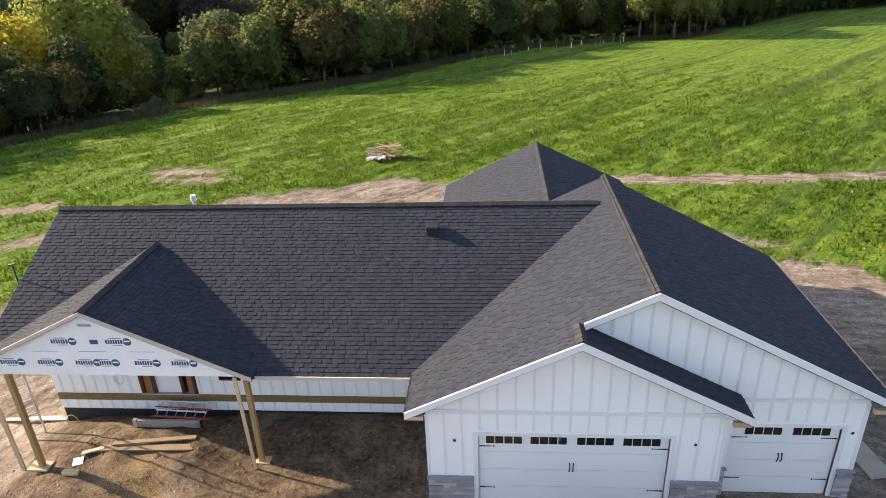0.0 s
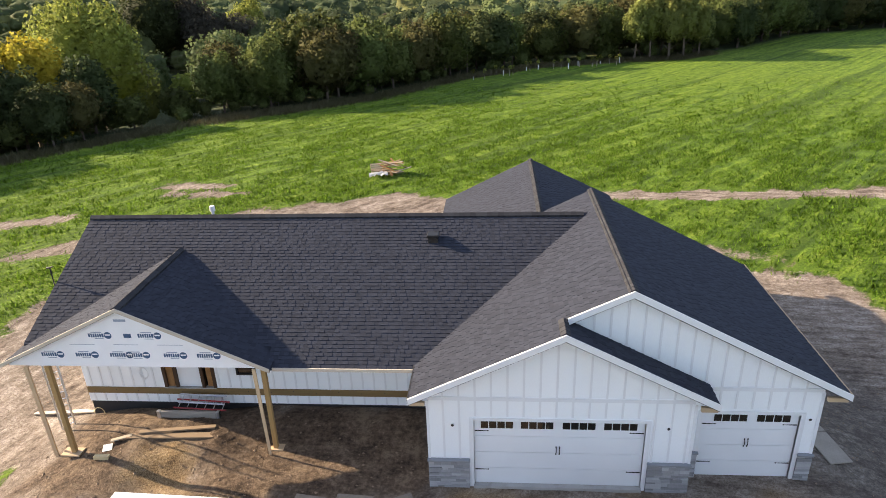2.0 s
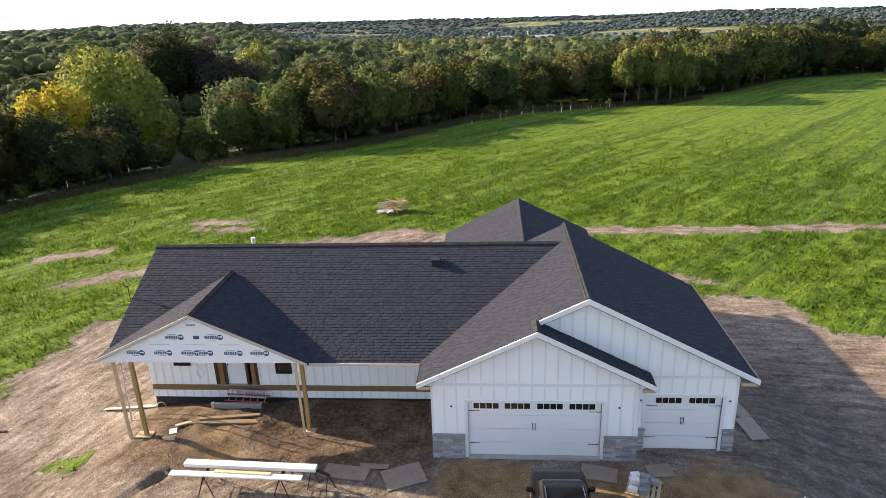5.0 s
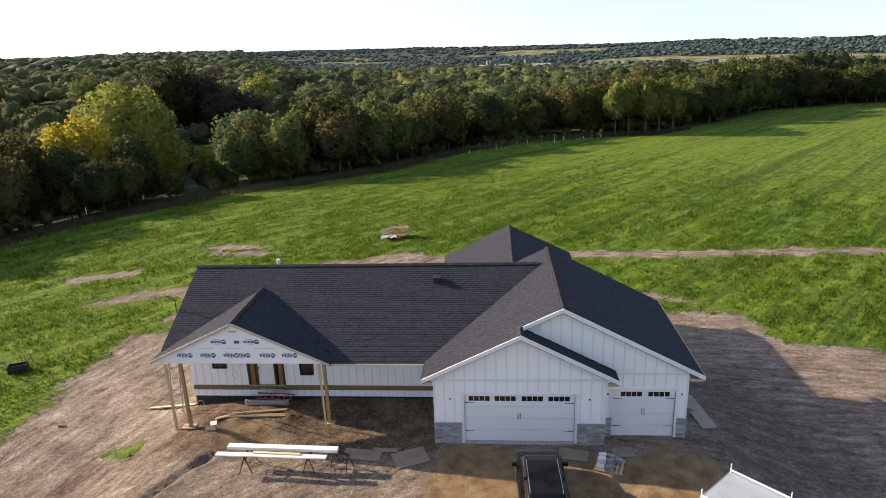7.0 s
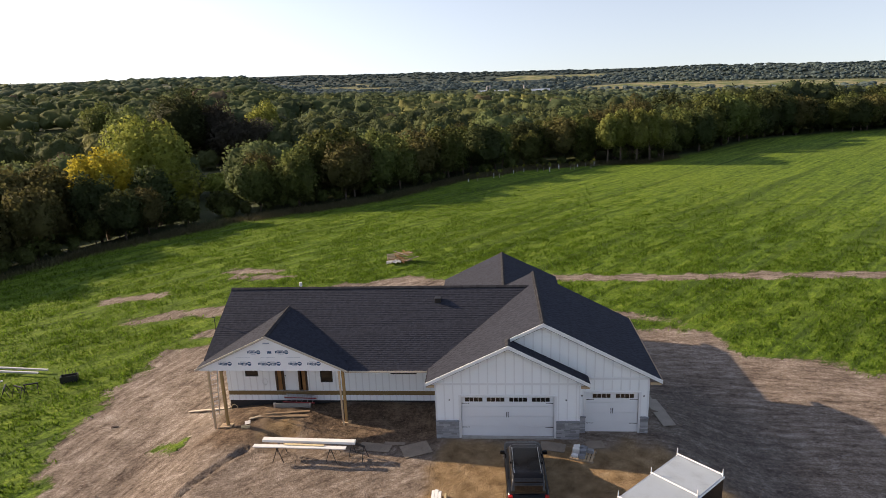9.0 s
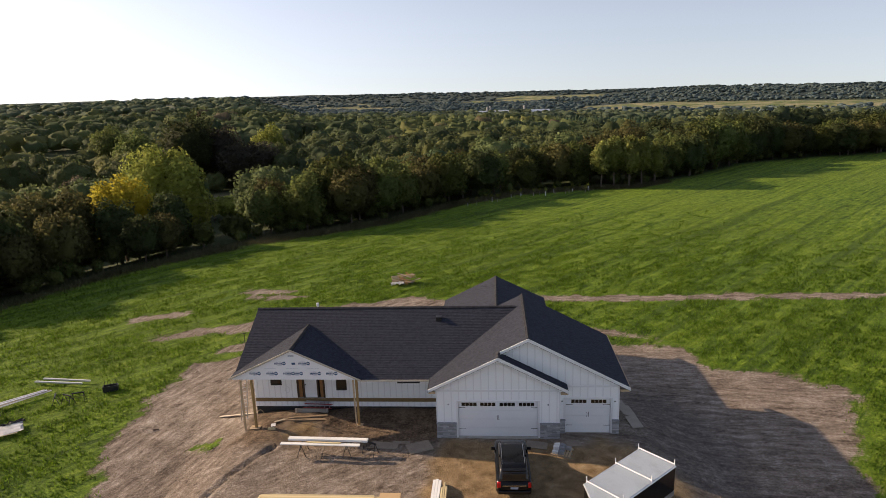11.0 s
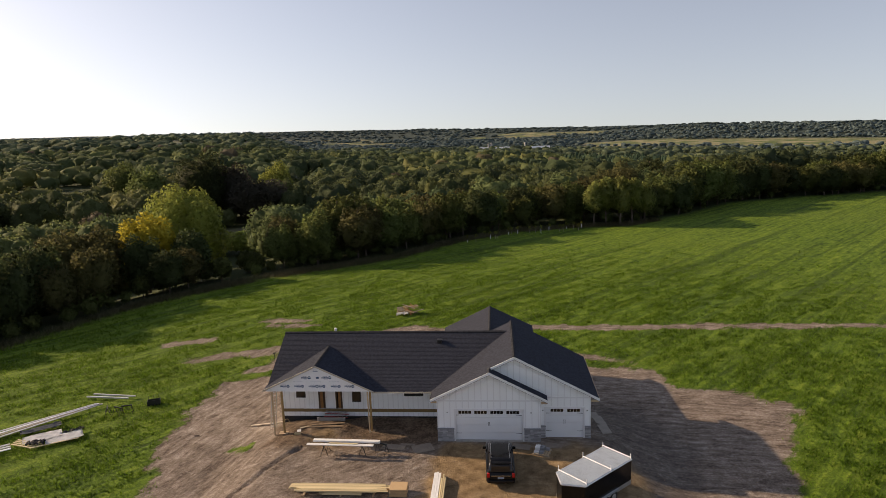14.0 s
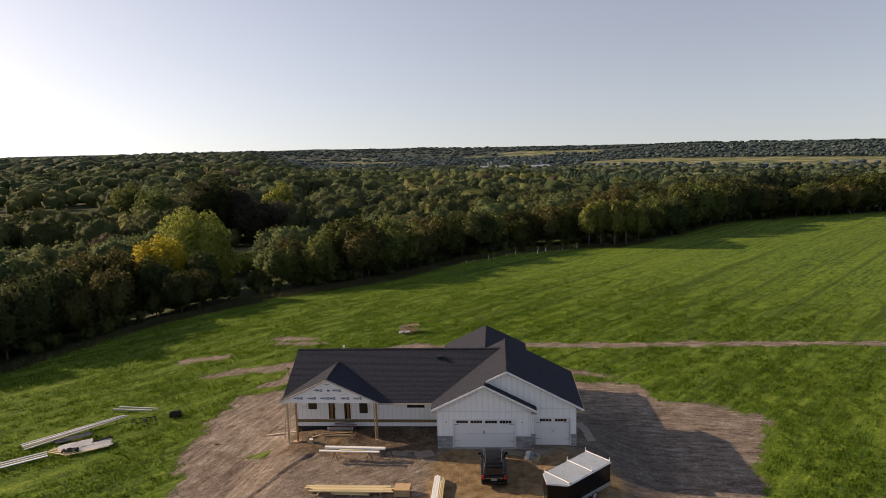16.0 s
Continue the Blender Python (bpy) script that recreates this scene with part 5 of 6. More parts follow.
M_TARPBLUE = mat("slate_tarp", (0.10, 0.115, 0.14), 0.5, vary=0.2, bump=0.01)
M_STRIP = mat("dull_siding", (0.48, 0.48, 0.47), 0.5, vary=0.12, scale=2)
M_PLY = mat("muddy_plywood", (0.24, 0.20, 0.16), 0.85, vary=0.25, scale=2, dirt=0.4)
M_PANEL = mat("sheathing_panel", (0.44, 0.30, 0.16), 0.8, vary=0.25, scale=3, fine=40, pick="object")
M_GREYPLY = mat("weathered_plywood", (0.31, 0.275, 0.235), 0.85, vary=0.18, scale=2, dirt=0.2)
M_CLOD = mat("soil_clod", (0.20, 0.145, 0.10), 0.95, vary=0.4, pick="island", scale=6)
rg = random.Random(9)


def gz(x, y, h=0.0):
    return ground_z(x, y) + h


def plank(name, label, category, x0, y0, x1, y1, w, h, lift, material, group="", z0=None, z1=None):
    """One board lying from one place to another."""
    a, b = Vector((x0, y0, gz(x0, y0) if z0 is None else z0)), Vector((x1, y1, gz(x1, y1) if z1 is None else z1))
    d = (b - a)
    m = Matrix.Translation(a + Vector((0, 0, lift))) @ d.to_track_quat("X", "Z").to_matrix().to_4x4()
    ob = part(name, boxed(0, d.length, -w / 2, w / 2, 0, h, None, min(w, h) * 0.08), material)
    ob.matrix_world = m
    return tagged(ob, label, category, group)


def sawhorse(x, y, turn, label="dark metal sawhorse standing on bare soil", hgt=0.82):
    s = thing("sawhorse", label, "sawhorse", pose(x, y, gz(x, y), 0, 0, turn), "sawhorses on the site")
    part("top_rail", boxed(-0.04, 0.04, -0.45, 0.45, hgt - 0.09, hgt, bevel=0.01), M_BLACK, s)
    for sx in (-1, 1):
        for sy in (-1, 1):
            bm = bmesh.new()
            rod(bm, (sx * 0.02, sy * 0.38, hgt - 0.06), (sx * 0.28, sy * 0.44, 0), 0.022, 0.02, 6)
            part("leg", bm, M_BLACK, s)
        bm = bmesh.new()
        rod(bm, (sx * 0.15, -0.41, hgt * 0.5), (sx * 0.15, 0.41, hgt * 0.5), 0.012, 0.012, 6)
        part("stretcher", bm, M_BLACK, s)
    return s


sawhorse(-9.35, -2.05, 4)
sawhorse(-6.55, -2.0, -3)
sawhorse(-5.25, -1.9, 62)
TZ = gz(-8, -2) + 0.83
plank("wrapped_trim", "long white wrapped trim pack lying on sawhorses", "trim", -10.25, -1.78, -5.35, -1.95, 0.30, 0.14, 0, M_WHITEWRAP, z0=TZ, z1=TZ)
plank("trim_board", "long white trim board lying on sawhorses", "board", -10.6, -2.28, -5.75, -2.42, 0.26, 0.05, 0, M_WHITEWRAP, z0=TZ, z1=TZ)
plank("pine_board", "pale new pine board on white trim", "board", -9.0, -2.20, -6.9, -2.30, 0.12, 0.04, 0.055, M_PINE, z0=TZ, z1=TZ)


def sheet(name, label, category, cx, cy, w, d, turn, material, lift=0.03, tilt=0.0, thick=0.02, z=None):
    ob = part(name, boxed(-w / 2, w / 2, -d / 2, d / 2, 0, thick, None, 0.004), material)
    ob.matrix_world = pose(cx, cy, (gz(cx, cy) if z is None else z) + lift, tilt, 0, turn)
    return tagged(ob, label, category)


sheet("plywood_sheet", "muddy plywood sheet lying on bare soil", "plywood", -4.55, -1.05, 1.7, 0.75, -8, M_PLY)
sheet("plywood_sheet", "muddy plywood sheet lying on bare soil", "plywood", -2.35, -1.25, 1.5, 1.1, 24, M_PLY, 0.06, 2)
sheet("plank_sheet", "short muddy board lying on bare soil", "board", -3.55, -0.70, 1.1, 0.28, -3, M_PLY)
sheet("plywood_sheet", "muddy plywood sheet by the garage", "plywood", 4.75, -0.85, 1.3, 0.8, -14, M_PLY)
sheet("plywood_sheet", "muddy plywood sheet by the garage", "plywood", 6.95, -0.65, 0.9, 0.7, 8, M_PLY)
for cx, cy, tn in ((10.85, 5.2, 12), (11.0, 3.6, 12), (11.15, 2.05, 10)):
    sheet("stone_slab", "thin grey-brown board beside the garage wall", "board", cx, cy, 0.72, 1.35, tn, M_GREYPLY, 0.07, 3, 0.04)


# lumber stack of single boards
def stack(label, category, x0, x1, y0, y1, z, layers, boards, material, bw=0.13, bh=0.04, rag=0.25, along="x", name="lumber_stack"):
    s = thing(name, label, category)
    for k in range(layers):
        for b in range(boards):
            f = (b + 0.5) / boards
            a, e = rg.uniform(-rag, rag), rg.uniform(-rag, rag)
            if along == "x":
                yy = y0 + (y1 - y0) * f + rg.uniform(-0.01, 0.01)
                bm = boxed(x0 + a, x1 + e, yy - bw / 2, yy + bw / 2, z + k * (bh + 0.003), z + k * (bh + 0.003) + bh)
            else:
                xx = x0 + (x1 - x0) * f
                bm = boxed(xx - bw / 2, xx + bw / 2, y0 + a, y1 + e, z + k * (bh + 0.003), z + k * (bh + 0.003) + bh)
            part("board", bm, material, s)
    return s


gl = gz(-7, -7)
for bx in (-9.4, -7.0, -4.9):
    tagged(part("lumber_block", boxed(bx - 0.05, bx + 0.05, -7.5, -6.5, gl - 0.02, gl + 0.09), M_LUMBER), "lumber block under the board stack", "block")
stack("yellow stack of new treated boards on blocks", "lumber", -8.2, -5.6, -7.45, -6.95, gl + 0.09, 5, 4, M_PINE)
stack("yellow stack of new treated boards on blocks", "lumber", -10.2, -4.1, -7.0, -6.5, gl + 0.09, 6, 4, M_PINE, rag=0.4)
stack("long loose boards on top of the stack", "lumber", -9.9, -4.3, -7.5, -7.05, gl + 0.31, 2, 3, M_PINE, rag=0.5)
ob = thing("osb_stack", "tan stack of sheathing panels on the ground", "panels")
for k in range(16):
    part("panel", boxed(-3.85 + rg.uniform(-0.02, 0.02), -2.75 + rg.uniform(-0.02, 0.02), -7.5 + rg.uniform(-0.02, 0.02), -6.55, gl + 0.03 + k * 0.032, gl + 0.03 + k * 0.032 + 0.026), M_PANEL, ob)
gw = gz(-0.7, -7)
stack("white trim boards stacked beside pine", "boards", -1.18, -0.72, -9.9, -5.0, gw, 4, 3, M_WHITEWRAP, 0.14, 0.08, 0.15, "y", "trim_stack")
stack("narrow pine boards beside white trim", "lumber", -0.70, -0.36, -9.9, -5.4, gw, 4, 3, M_PINE, 0.09, 0.08, 0.3, "y")

# pallet with stone boxes
p = thing("pallet", "wooden pallet with leftover stone veneer on bare soil", "pallet", pose(6.2, -1.6, gz(6.2, -1.6), 0, 0, -18))
for k in range(3):
    part("runner", boxed(-0.6, 0.6, -0.5 + k * 0.45, -0.4 + k * 0.45, 0, 0.09), M_GREYWOOD, p)
for k in range(7):
    part("deck_board", boxed(-0.58 + k * 0.17, -0.47 + k * 0.17, -0.52, 0.52, 0.09, 0.11), M_LUMBER, p)
for k in range(9):
    bx, by = -0.35 + 0.34 * (k % 3), -0.32 + 0.3 * (k // 3)
    if k in (2, 5):
        continue
    st = part("stone_carton", boxed(-0.16, 0.16, -0.11, 0.11, 0, rg.uniform(0.12, 0.3), None, 0.01), (M_WHITEWRAP, M_CAP, M_STONE)[k % 3])
    st.matrix_world = pose(6.2 + bx * 0.95 + by * 0.3, -1.6 + by * 0.95 - bx * 0.3, gz(6.2, -1.6) + 0.11, 0, 0, rg.uniform(-35, 10))
    tagged(st, "open carton of grey stone veneer on a pallet", "carton", "stone cartons on the pallet")

# ---- black car ----
car = thing("car", "parked black sport utility car with roof rails", "car", pose(3.17, -3.9, gz(3.17, -3.9), 0, 0, 1.5))


def loft(bm, rings):
    vs = [[bm.verts.new(v) for v in r] for r in rings]
    for a, b in zip(vs, vs[1:]):
        for i in range(len(a)):
            bm.faces.new((a[i], a[(i + 1) % len(a)], b[(i + 1) % len(a)], b[i]))
    bm.faces.new(vs[0][::-1])
    bm.faces.new(vs[-1])
    bmesh.ops.recalc_face_normals(bm, faces=bm.faces)


def section(y, w, z0, z1, r=0.12, top=1.0):
    """A rounded cross-section of the body."""
    h = w / 2
    return [(-h + r * 0.6, y, z0), (h - r * 0.6, y, z0), (h, y, z0 + r), (h, y, z1 - r * 1.6), (h * top, y, z1 - r * 0.5), (h * top - r, y, z1), (-h * top + r, y, z1), (-h * top, y, z1 - r * 0.5), (-h, y, z1 - r * 1.6), (-h, y, z0 + r)]


bm = bmesh.new()
loft(bm, [section(-2.38, 1.62, 0.42, 0.95), section(-2.30, 1.80, 0.34, 1.05), section(-1.9, 1.86, 0.28, 1.08), section(0, 1.88, 0.26, 1.08), section(1.2, 1.88, 0.26, 1.08), section(1.9, 1.82, 0.30, 1.0), section(2.25, 1.68, 0.36, 0.88), section(2.36, 1.4, 0.42, 0.75)])
body = part("body", bm, M_CARPAINT, car, smooth=True)
bm = bmesh.new()
loft(bm, [section(-2.22, 1.60, 1.0, 1.12, 0.04), section(-2.05, 1.52, 1.0, 1.60, 0.1, 0.9), section(-1.85, 1.50, 1.0, 1.72, 0.1, 0.88), section(0.3, 1.50, 1.0, 1.74, 0.1, 0.88), section(0.75, 1.48, 1.0, 1.66, 0.1, 0.86), section(1.35, 1.60, 1.0, 1.12, 0.04)])
part("cabin", bm, M_GLASS, car, "dark tinted windows", smooth=True)
bm = bmesh.new()
loft(bm, [section(-2.10, 1.32, 1.69, 1.735, 0.02), section(-1.6, 1.34, 1.70, 1.765, 0.02), section(0.2, 1.34, 1.70, 1.77, 0.02), section(0.6, 1.28, 1.66, 1.73, 0.02)])
part("roof_panel", bm, M_CARPAINT, car, smooth=True)
for sx in (-1, 1):
    bm = bmesh.new()
    rod(bm, (sx * 0.60, -1.75, 1.80), (sx * 0.60, 0.25, 1.80), 0.018, 0.018, 8)
    for yy in (-1.7, 0.2):
        rod(bm, (sx * 0.60, yy, 1.74), (sx * 0.60, yy, 1.80), 0.02, 0.018, 6)
    part("roof_rail", bm, M_CHROME, car)
    part("tail_lamp", boxed(sx * 0.80 - 0.09, sx * 0.80 + 0.09, -2.385, -2.25, 0.78, 1.06, bevel=0.02), M_TAIL, car, "red tail lamp")
    m = part("side_mirror", boxed(sx * 1.02 - 0.11, sx * 1.02 + 0.11, 0.86, 0.98, 1.02, 1.2, bevel=0.04), M_CARPAINT, car)
    for sy in (-1.42, 1.42):
        bm = bmesh.new()
        rod(bm, (sx * 0.72, sy, 0.35), (sx * 0.945, sy, 0.35), 0.35, 0.35, 24)
        t = part("tyre", bm, M_TYRE, car)
        bm = bmesh.new()
        rod(bm, (sx * 0.94, sy, 0.35), (sx * 0.955, sy, 0.35), 0.22, 0.20, 16)
        part("rim", bm, M_CHROME, t)
    part("pillar", boxed(sx * 0.725 - 0.02, sx * 0.725 + 0.03, -0.75, -0.65, 1.08, 1.70), M_CARPAINT, car)
part("chrome_strip", boxed(-0.62, 0.62, -2.40, -2.375, 0.88, 0.92), M_CHROME, car, "chrome tailgate strip")
part("rear_bumper", boxed(-0.86, 0.86, -2.46, -2.28, 0.42, 0.62, bevel=0.05), M_CARPAINT, car)
part("rear_window", boxed(-0.62, 0.62, -2.215, -2.16, 1.12, 1.50, bevel=0.02), M_GLASS, car)
part("number_plate", boxed(-0.2, 0.2, -2.395, -2.38, 0.70, 0.83), M_PALEINK, car, "plain number plate")
part("rear_spoiler", boxed(-0.64, 0.64, -2.30, -2.02, 1.69, 1.74, bevel=0.015), M_CARPAINT, car)

# ---- cargo trailer ----
HEAD = math.degrees(math.atan2(-0.70, -0.72))
tr = thing("cargo_trailer", "black enclosed cargo trailer with white roof and rack", "trailer", pose(9.0, -7.15, gz(9.0, -7.1), 0, 0, HEAD))
TL, TW, TZ0, TZ1 = 4.6, 2.15, 0.46, 2.12
foot = [(-TL / 2, -TW / 2), (TL / 2, -TW / 2), (TL / 2 + 0.82, 0), (TL / 2, TW / 2), (-TL / 2, TW / 2)]
bm = bmesh.new()
prism(bm, [(x, y, TZ0) for x, y in foot], [(x, y, TZ1) for x, y in foot])
part("body", bm, M_CARPAINT, tr)
bm = bmesh.new()
prism(bm, [(x * 1.004, y * 1.01, TZ1) for x, y in foot], [(x * 0.99, y * 0.975, TZ1 + 0.06) for x, y in foot])
part("roof", bm, M_TRAILROOF, tr, "white trailer roof")
for (ax, ay), (bx, by) in zip(foot, foot[1:] + foot[:1]):
    bm = bmesh.new()
    rod(bm, (ax * 1.006, ay * 1.012, TZ1 + 0.01), (bx * 1.006, by * 1.012, TZ1 + 0.01), 0.04, 0.04, 6)
    part("roof_edge", bm, M_ALU, tr, "aluminium roof edge")
for rx in (-TL / 2 + 0.06, -0.2, TL / 2 - 0.15):
    bm = bmesh.new()
    rod(bm, (rx, -TW / 2, TZ1 + 0.16), (rx, TW / 2, TZ1 + 0.16), 0.035, 0.035, 8)
    r = part("rack_bar", bm, M_TRIM, tr, "white roof rack bar")
    for sy in (-1, 1):
        bm = bmesh.new()
        rod(bm, (rx, sy * (TW / 2 - 0.02), TZ1 - 0.05), (rx, sy * (TW / 2 - 0.02), TZ1 + 0.42), 0.025, 0.02, 6)
        part("upright", bm, M_TRIM, r)
for sy in (-1, 1):
    for ax in (-0.5, 0.32):
        bm = bmesh.new()
        rod(bm, (ax, sy * 0.90, 0.33), (ax, sy * 1.12, 0.33), 0.33, 0.33, 20)
        t = part("tyre", bm, M_TYRE, tr)
        bm = bmesh.new()
        rod(bm, (ax, sy * 1.12, 0.33), (ax, sy * 1.135, 0.33), 0.2, 0.18, 14)
        part("rim", bm, M_ALU, t)
    part("fender", boxed(-0.95, 0.78, sy * 1.12 - 0.10, sy * 1.12 + 0.10, 0.68, 0.72, bevel=0.01), M_ALU, tr, "aluminium wheel fender")
    part("skirt_trim", boxed(-TL / 2, TL / 2, sy * (TW / 2 + 0.005) - 0.008, sy * (TW / 2 + 0.005) + 0.008, TZ0, TZ0 + 0.28), M_ALU, tr)
bm = bmesh.new()
rod(bm, (TL / 2 + 0.5, 0, 0.42), (TL / 2 + 1.7, 0, 0.42), 0.05, 0.05, 8)
rod(bm, (TL / 2 + 1.3, 0, 0.02), (TL / 2 + 1.3, 0, 0.75), 0.035, 0.035, 8)
part("tow_bar", bm, M_BLACK, tr)
part("rear_door", boxed(-TL / 2 - 0.03, -TL / 2 - 0.002, -TW / 2 + 0.1, TW / 2 - 0.1, TZ0 + 0.05, TZ1 - 0.08), M_CARPAINT, tr)

# ---- porch clutter ----
M_PALEBOARD = mat("pale_board", (0.46, 0.39, 0.30), 0.8, vary=0.15, scale=2, fine=30)
M_BROWNWOOD = mat("wet_brown_wood", (0.22, 0.155, 0.095), 0.8, vary=0.2, scale=2, fine=30, bump=0.001, pick="object")
M_STAGE = mat("grey_planks", (0.30, 0.28, 0.25), 0.7, vary=0.15, scale=2, stretch=(0.2, 1, 1))
zs = gz(-10, 2.65)
st = thing("staging_plank", "grey metal staging plank standing on its edge", "staging plank")
part("plank", boxed(-11.2, -8.95, 2.62, 2.72, zs - 0.02, zs + 0.26, bevel=0.01), M_STAGE, st)
for k in range(4):
    part("rib", boxed(-11.1, -9.05, 2.608, 2.62, zs + 0.015 + k * 0.06, zs + 0.045 + k * 0.06), M_STAGE, st)
for ex in (-11.2, -9.06):
    part("end_cap", boxed(ex, ex + 0.11, 2.603, 2.73, zs - 0.02, zs + 0.275), M_ALU, st)


def ladder(label, p, q, w, material, rungs, side_v):
    p, q, sv = Vector(p), Vector(q), Vector(side_v).normalized() * (w / 2)
    l = thing("ladder", label, "ladder")
    for s in (-1, 1):
        bm = bmesh.new()
        rod(bm, p + sv * s, q + sv * s, 0.035, 0.035, 4)
        part("rail", bm, material, l)
    for i in range(rungs):
        c = p.lerp(q, (i + 0.5) / rungs)
        bm = bmesh.new()
        rod(bm, c - sv, c + sv, 0.016, 0.016, 6)
        part("rung", bm, M_ALU, l)
    return l


ladder("red fibreglass ladder lying below the entry", (-10.7, 3.05, zs + 0.30), (-8.75, 2.95, zs + 0.28), 0.34, M_RED, 6, (0.05, 0.9, 0.35))
ladder("grey aluminium ladder lying below the entry", (-10.6, 3.2, zs + 0.42), (-8.9, 3.18, zs + 0.36), 0.3, M_ALU, 6, (0, 0.8, 0.5))
ladder("pale extension ladder leaning on the porch roof", (-14.95, 3.0, gz(-14.95, 3.0)), (-14.35, 2.3, 3.25), 0.42, M_ALU, 12, (0.75, 0.65, 0))
plank("plank", "long brown plank lying on the soil mound", "board", -11.75, 1.58, -8.8, 1.70, 0.26, 0.05, 0.05, M_BROWNWOOD, z0=gz(-10.3, 1.65), z1=gz(-10.3, 1.65))
plank("plank", "long brown plank lying across another on the soil mound", "board", -11.4, 1.72, -8.85, 2.05, 0.16, 0.05, 0.11, M_BROWNWOOD, z0=gz(-10.3, 1.65), z1=gz(-10.3, 1.65) + 0.03)
plank("plank", "short pale board beside the brown planks", "board", -12.25, 1.40, -11.6, 1.60, 0.14, 0.04, 0.04, M_GREYWOOD)
plank("plank", "pale board lying on dry soil", "board", -17.4, 4.45, -14.35, 3.72, 0.16, 0.04, 0.03, M_PALEBOARD, "boards on dry soil")
plank("plank", "pale board lying on dry soil", "board", -16.6, 4.42, -14.8, 4.0, 0.14, 0.04, 0.03, M_PALEBOARD, "boards on dry soil")
tagged(part("wood_block", boxed(-12.45, -11.95, 0.62, 0.78, gz(-12.2, 0.7), gz(-12.2, 0.7) + 0.13, None, 0.01), M_PINE), "pale wood block on bare soil", "block")
sheet("paper_scrap", "white square scrap on bare soil", "scrap", -12.25, 1.15, 0.3, 0.3, 20, M_WHITEWRAP, 0.03, 10, 0.01)
c = thing("hose_coil", "yellow hose coil at the foundation corner", "hose")
bm = bmesh.new()
for i in range(18):
    a0, a1 = 6.283 * i / 18, 6.283 * (i + 1) / 18
    rod(bm, (-13.95 + 0.2 * math.cos(a0), WY - 0.1, -0.25 + 0.26 * math.sin(a0)), (-13.95 + 0.2 * math.cos(a1), WY - 0.1, -0.25 + 0.26 * math.sin(a1)), 0.016, 0.016, 5)
part("coil", bm, M_PINE, c)

# ---- scrap in the grass ----
for k, (x0, y0, x1, y1) in enumerate(((-34.9, 10.5, -30.6, 10.1), (-35.2, 9.9, -31.0, 9.6))):
    plank("beam", "pale weathered beam lying in the grass", "beam", x0, y0, x1, y1, 0.16, 0.12, 0.22, M_STRIP)
for k in range(4):
    o = k * 0.28
    plank("siding_strip", "long white siding strip lying in the grass", "siding", -32.7 - o * 0.5, 8.3 - o * 0.2, -38.0 - o, 0.9 + o * 0.9, 0.2, 0.05, 0.25 + 0.03 * k, (M_STRIP, M_GREYWOOD, M_TARP, M_STRIP)[k], "siding strips in the grass")
for k in range(3):
    plank("siding_strip", "long white siding strip lying in the grass", "siding", -35.0 - 0.3 * k, -0.2 + 0.35 * k, -40.5 - 0.3 * k, -4.4 + 0.35 * k, 0.22, 0.06, 0.25, (M_TARP, M_STRIP, M_STRIP)[k], "siding strips in the grass")


def crumpled(name, label, cx, cy, w, d, turn, material, seed, hgt=0.12):
    bm = bmesh.new()
    n = 14
    g = [[bm.verts.new((w * (i / n - 0.5), d * (j / n - 0.5), hgt * (fbm(i * 0.4, j * 0.4, 1.0, seed) + 0.6))) for i in range(n + 1)] for j in range(n + 1)]
    for j in range(n):
        for i in range(n):
            bm.faces.new((g[j][i], g[j][i + 1], g[j + 1][i + 1], g[j + 1][i]))
    bmesh.ops.solidify(bm, geom=bm.faces[:], thickness=0.012)
    ob = part(name, bm, material, None, smooth=True)
    ob.matrix_world = pose(cx, cy, gz(cx, cy) + 0.22, 0, 0, turn)
    return tagged(ob, label, "sheeting")


crumpled("membrane_sheet", "white membrane sheet crumpled in the grass", -32.1, 2.0, 2.7, 1.7, 38, M_TARP, 1.0, 0.05)
crumpled("membrane_sheet", "white membrane sheet crumpled in the grass", -33.9, 1.9, 2.8, 1.5, 36, M_TARP, 2.0, 0.06)
crumpled("tarp", "dark tarp bundled in the grass", -35.0, 3.3, 3.0, 0.9, 40, M_TARPBLUE, 3.0, 0.12)
crumpled("tarp", "dark tarp bundled in the grass", -33.6, 0.7, 1.3, 0.6, 20, M_TARPDARK, 4.0, 0.25)
crumpled("tarp", "dark tarp bundled in the grass", -32.0, 3.1, 1.5, 0.3, 38, M_TARPDARK, 5.0, 0.15)
for k in range(4):
    plank("pine_board", "pale pine board lying in the grass", "board", -33.6 + 0.2 * k, 0.1 + 0.2 * k, -35.6, 0.6 + 0.25 * k, 0.12, 0.04, 0.2, M_PINE)
plank("pine_board", "pale pine board lying in the grass", "board", -30.8, 1.9, -33.6, 0.0, 0.14, 0.04, 0.2, M_PINE)
cr = thing("tool_crate", "black open crate standing in the grass", "crate", pose(-28.1, 8.8, gz(-28.1, 8.8), 0, 0, 22))
for a in ((-0.55, 0.55, -0.24, -0.20), (-0.55, 0.55, 0.20, 0.24), (-0.55, -0.51, -0.2, 0.2), (0.51, 0.55, -0.2, 0.2)):
    part("side_panel", boxed(*a, 0.0, 0.5), M_BLACK, cr)
part("base", boxed(-0.51, 0.51, -0.2, 0.2, 0.02, 0.05), M_BLACK, cr)
for k in range(5):
    bm = bmesh.new()
    rod(bm, (-0.45 + k * 0.22, 0.2, 0.5), (-0.42 + k * 0.2, 0.24, 0.85), 0.012, 0.012, 5)
    part("handle", bm, M_BLACK, cr)
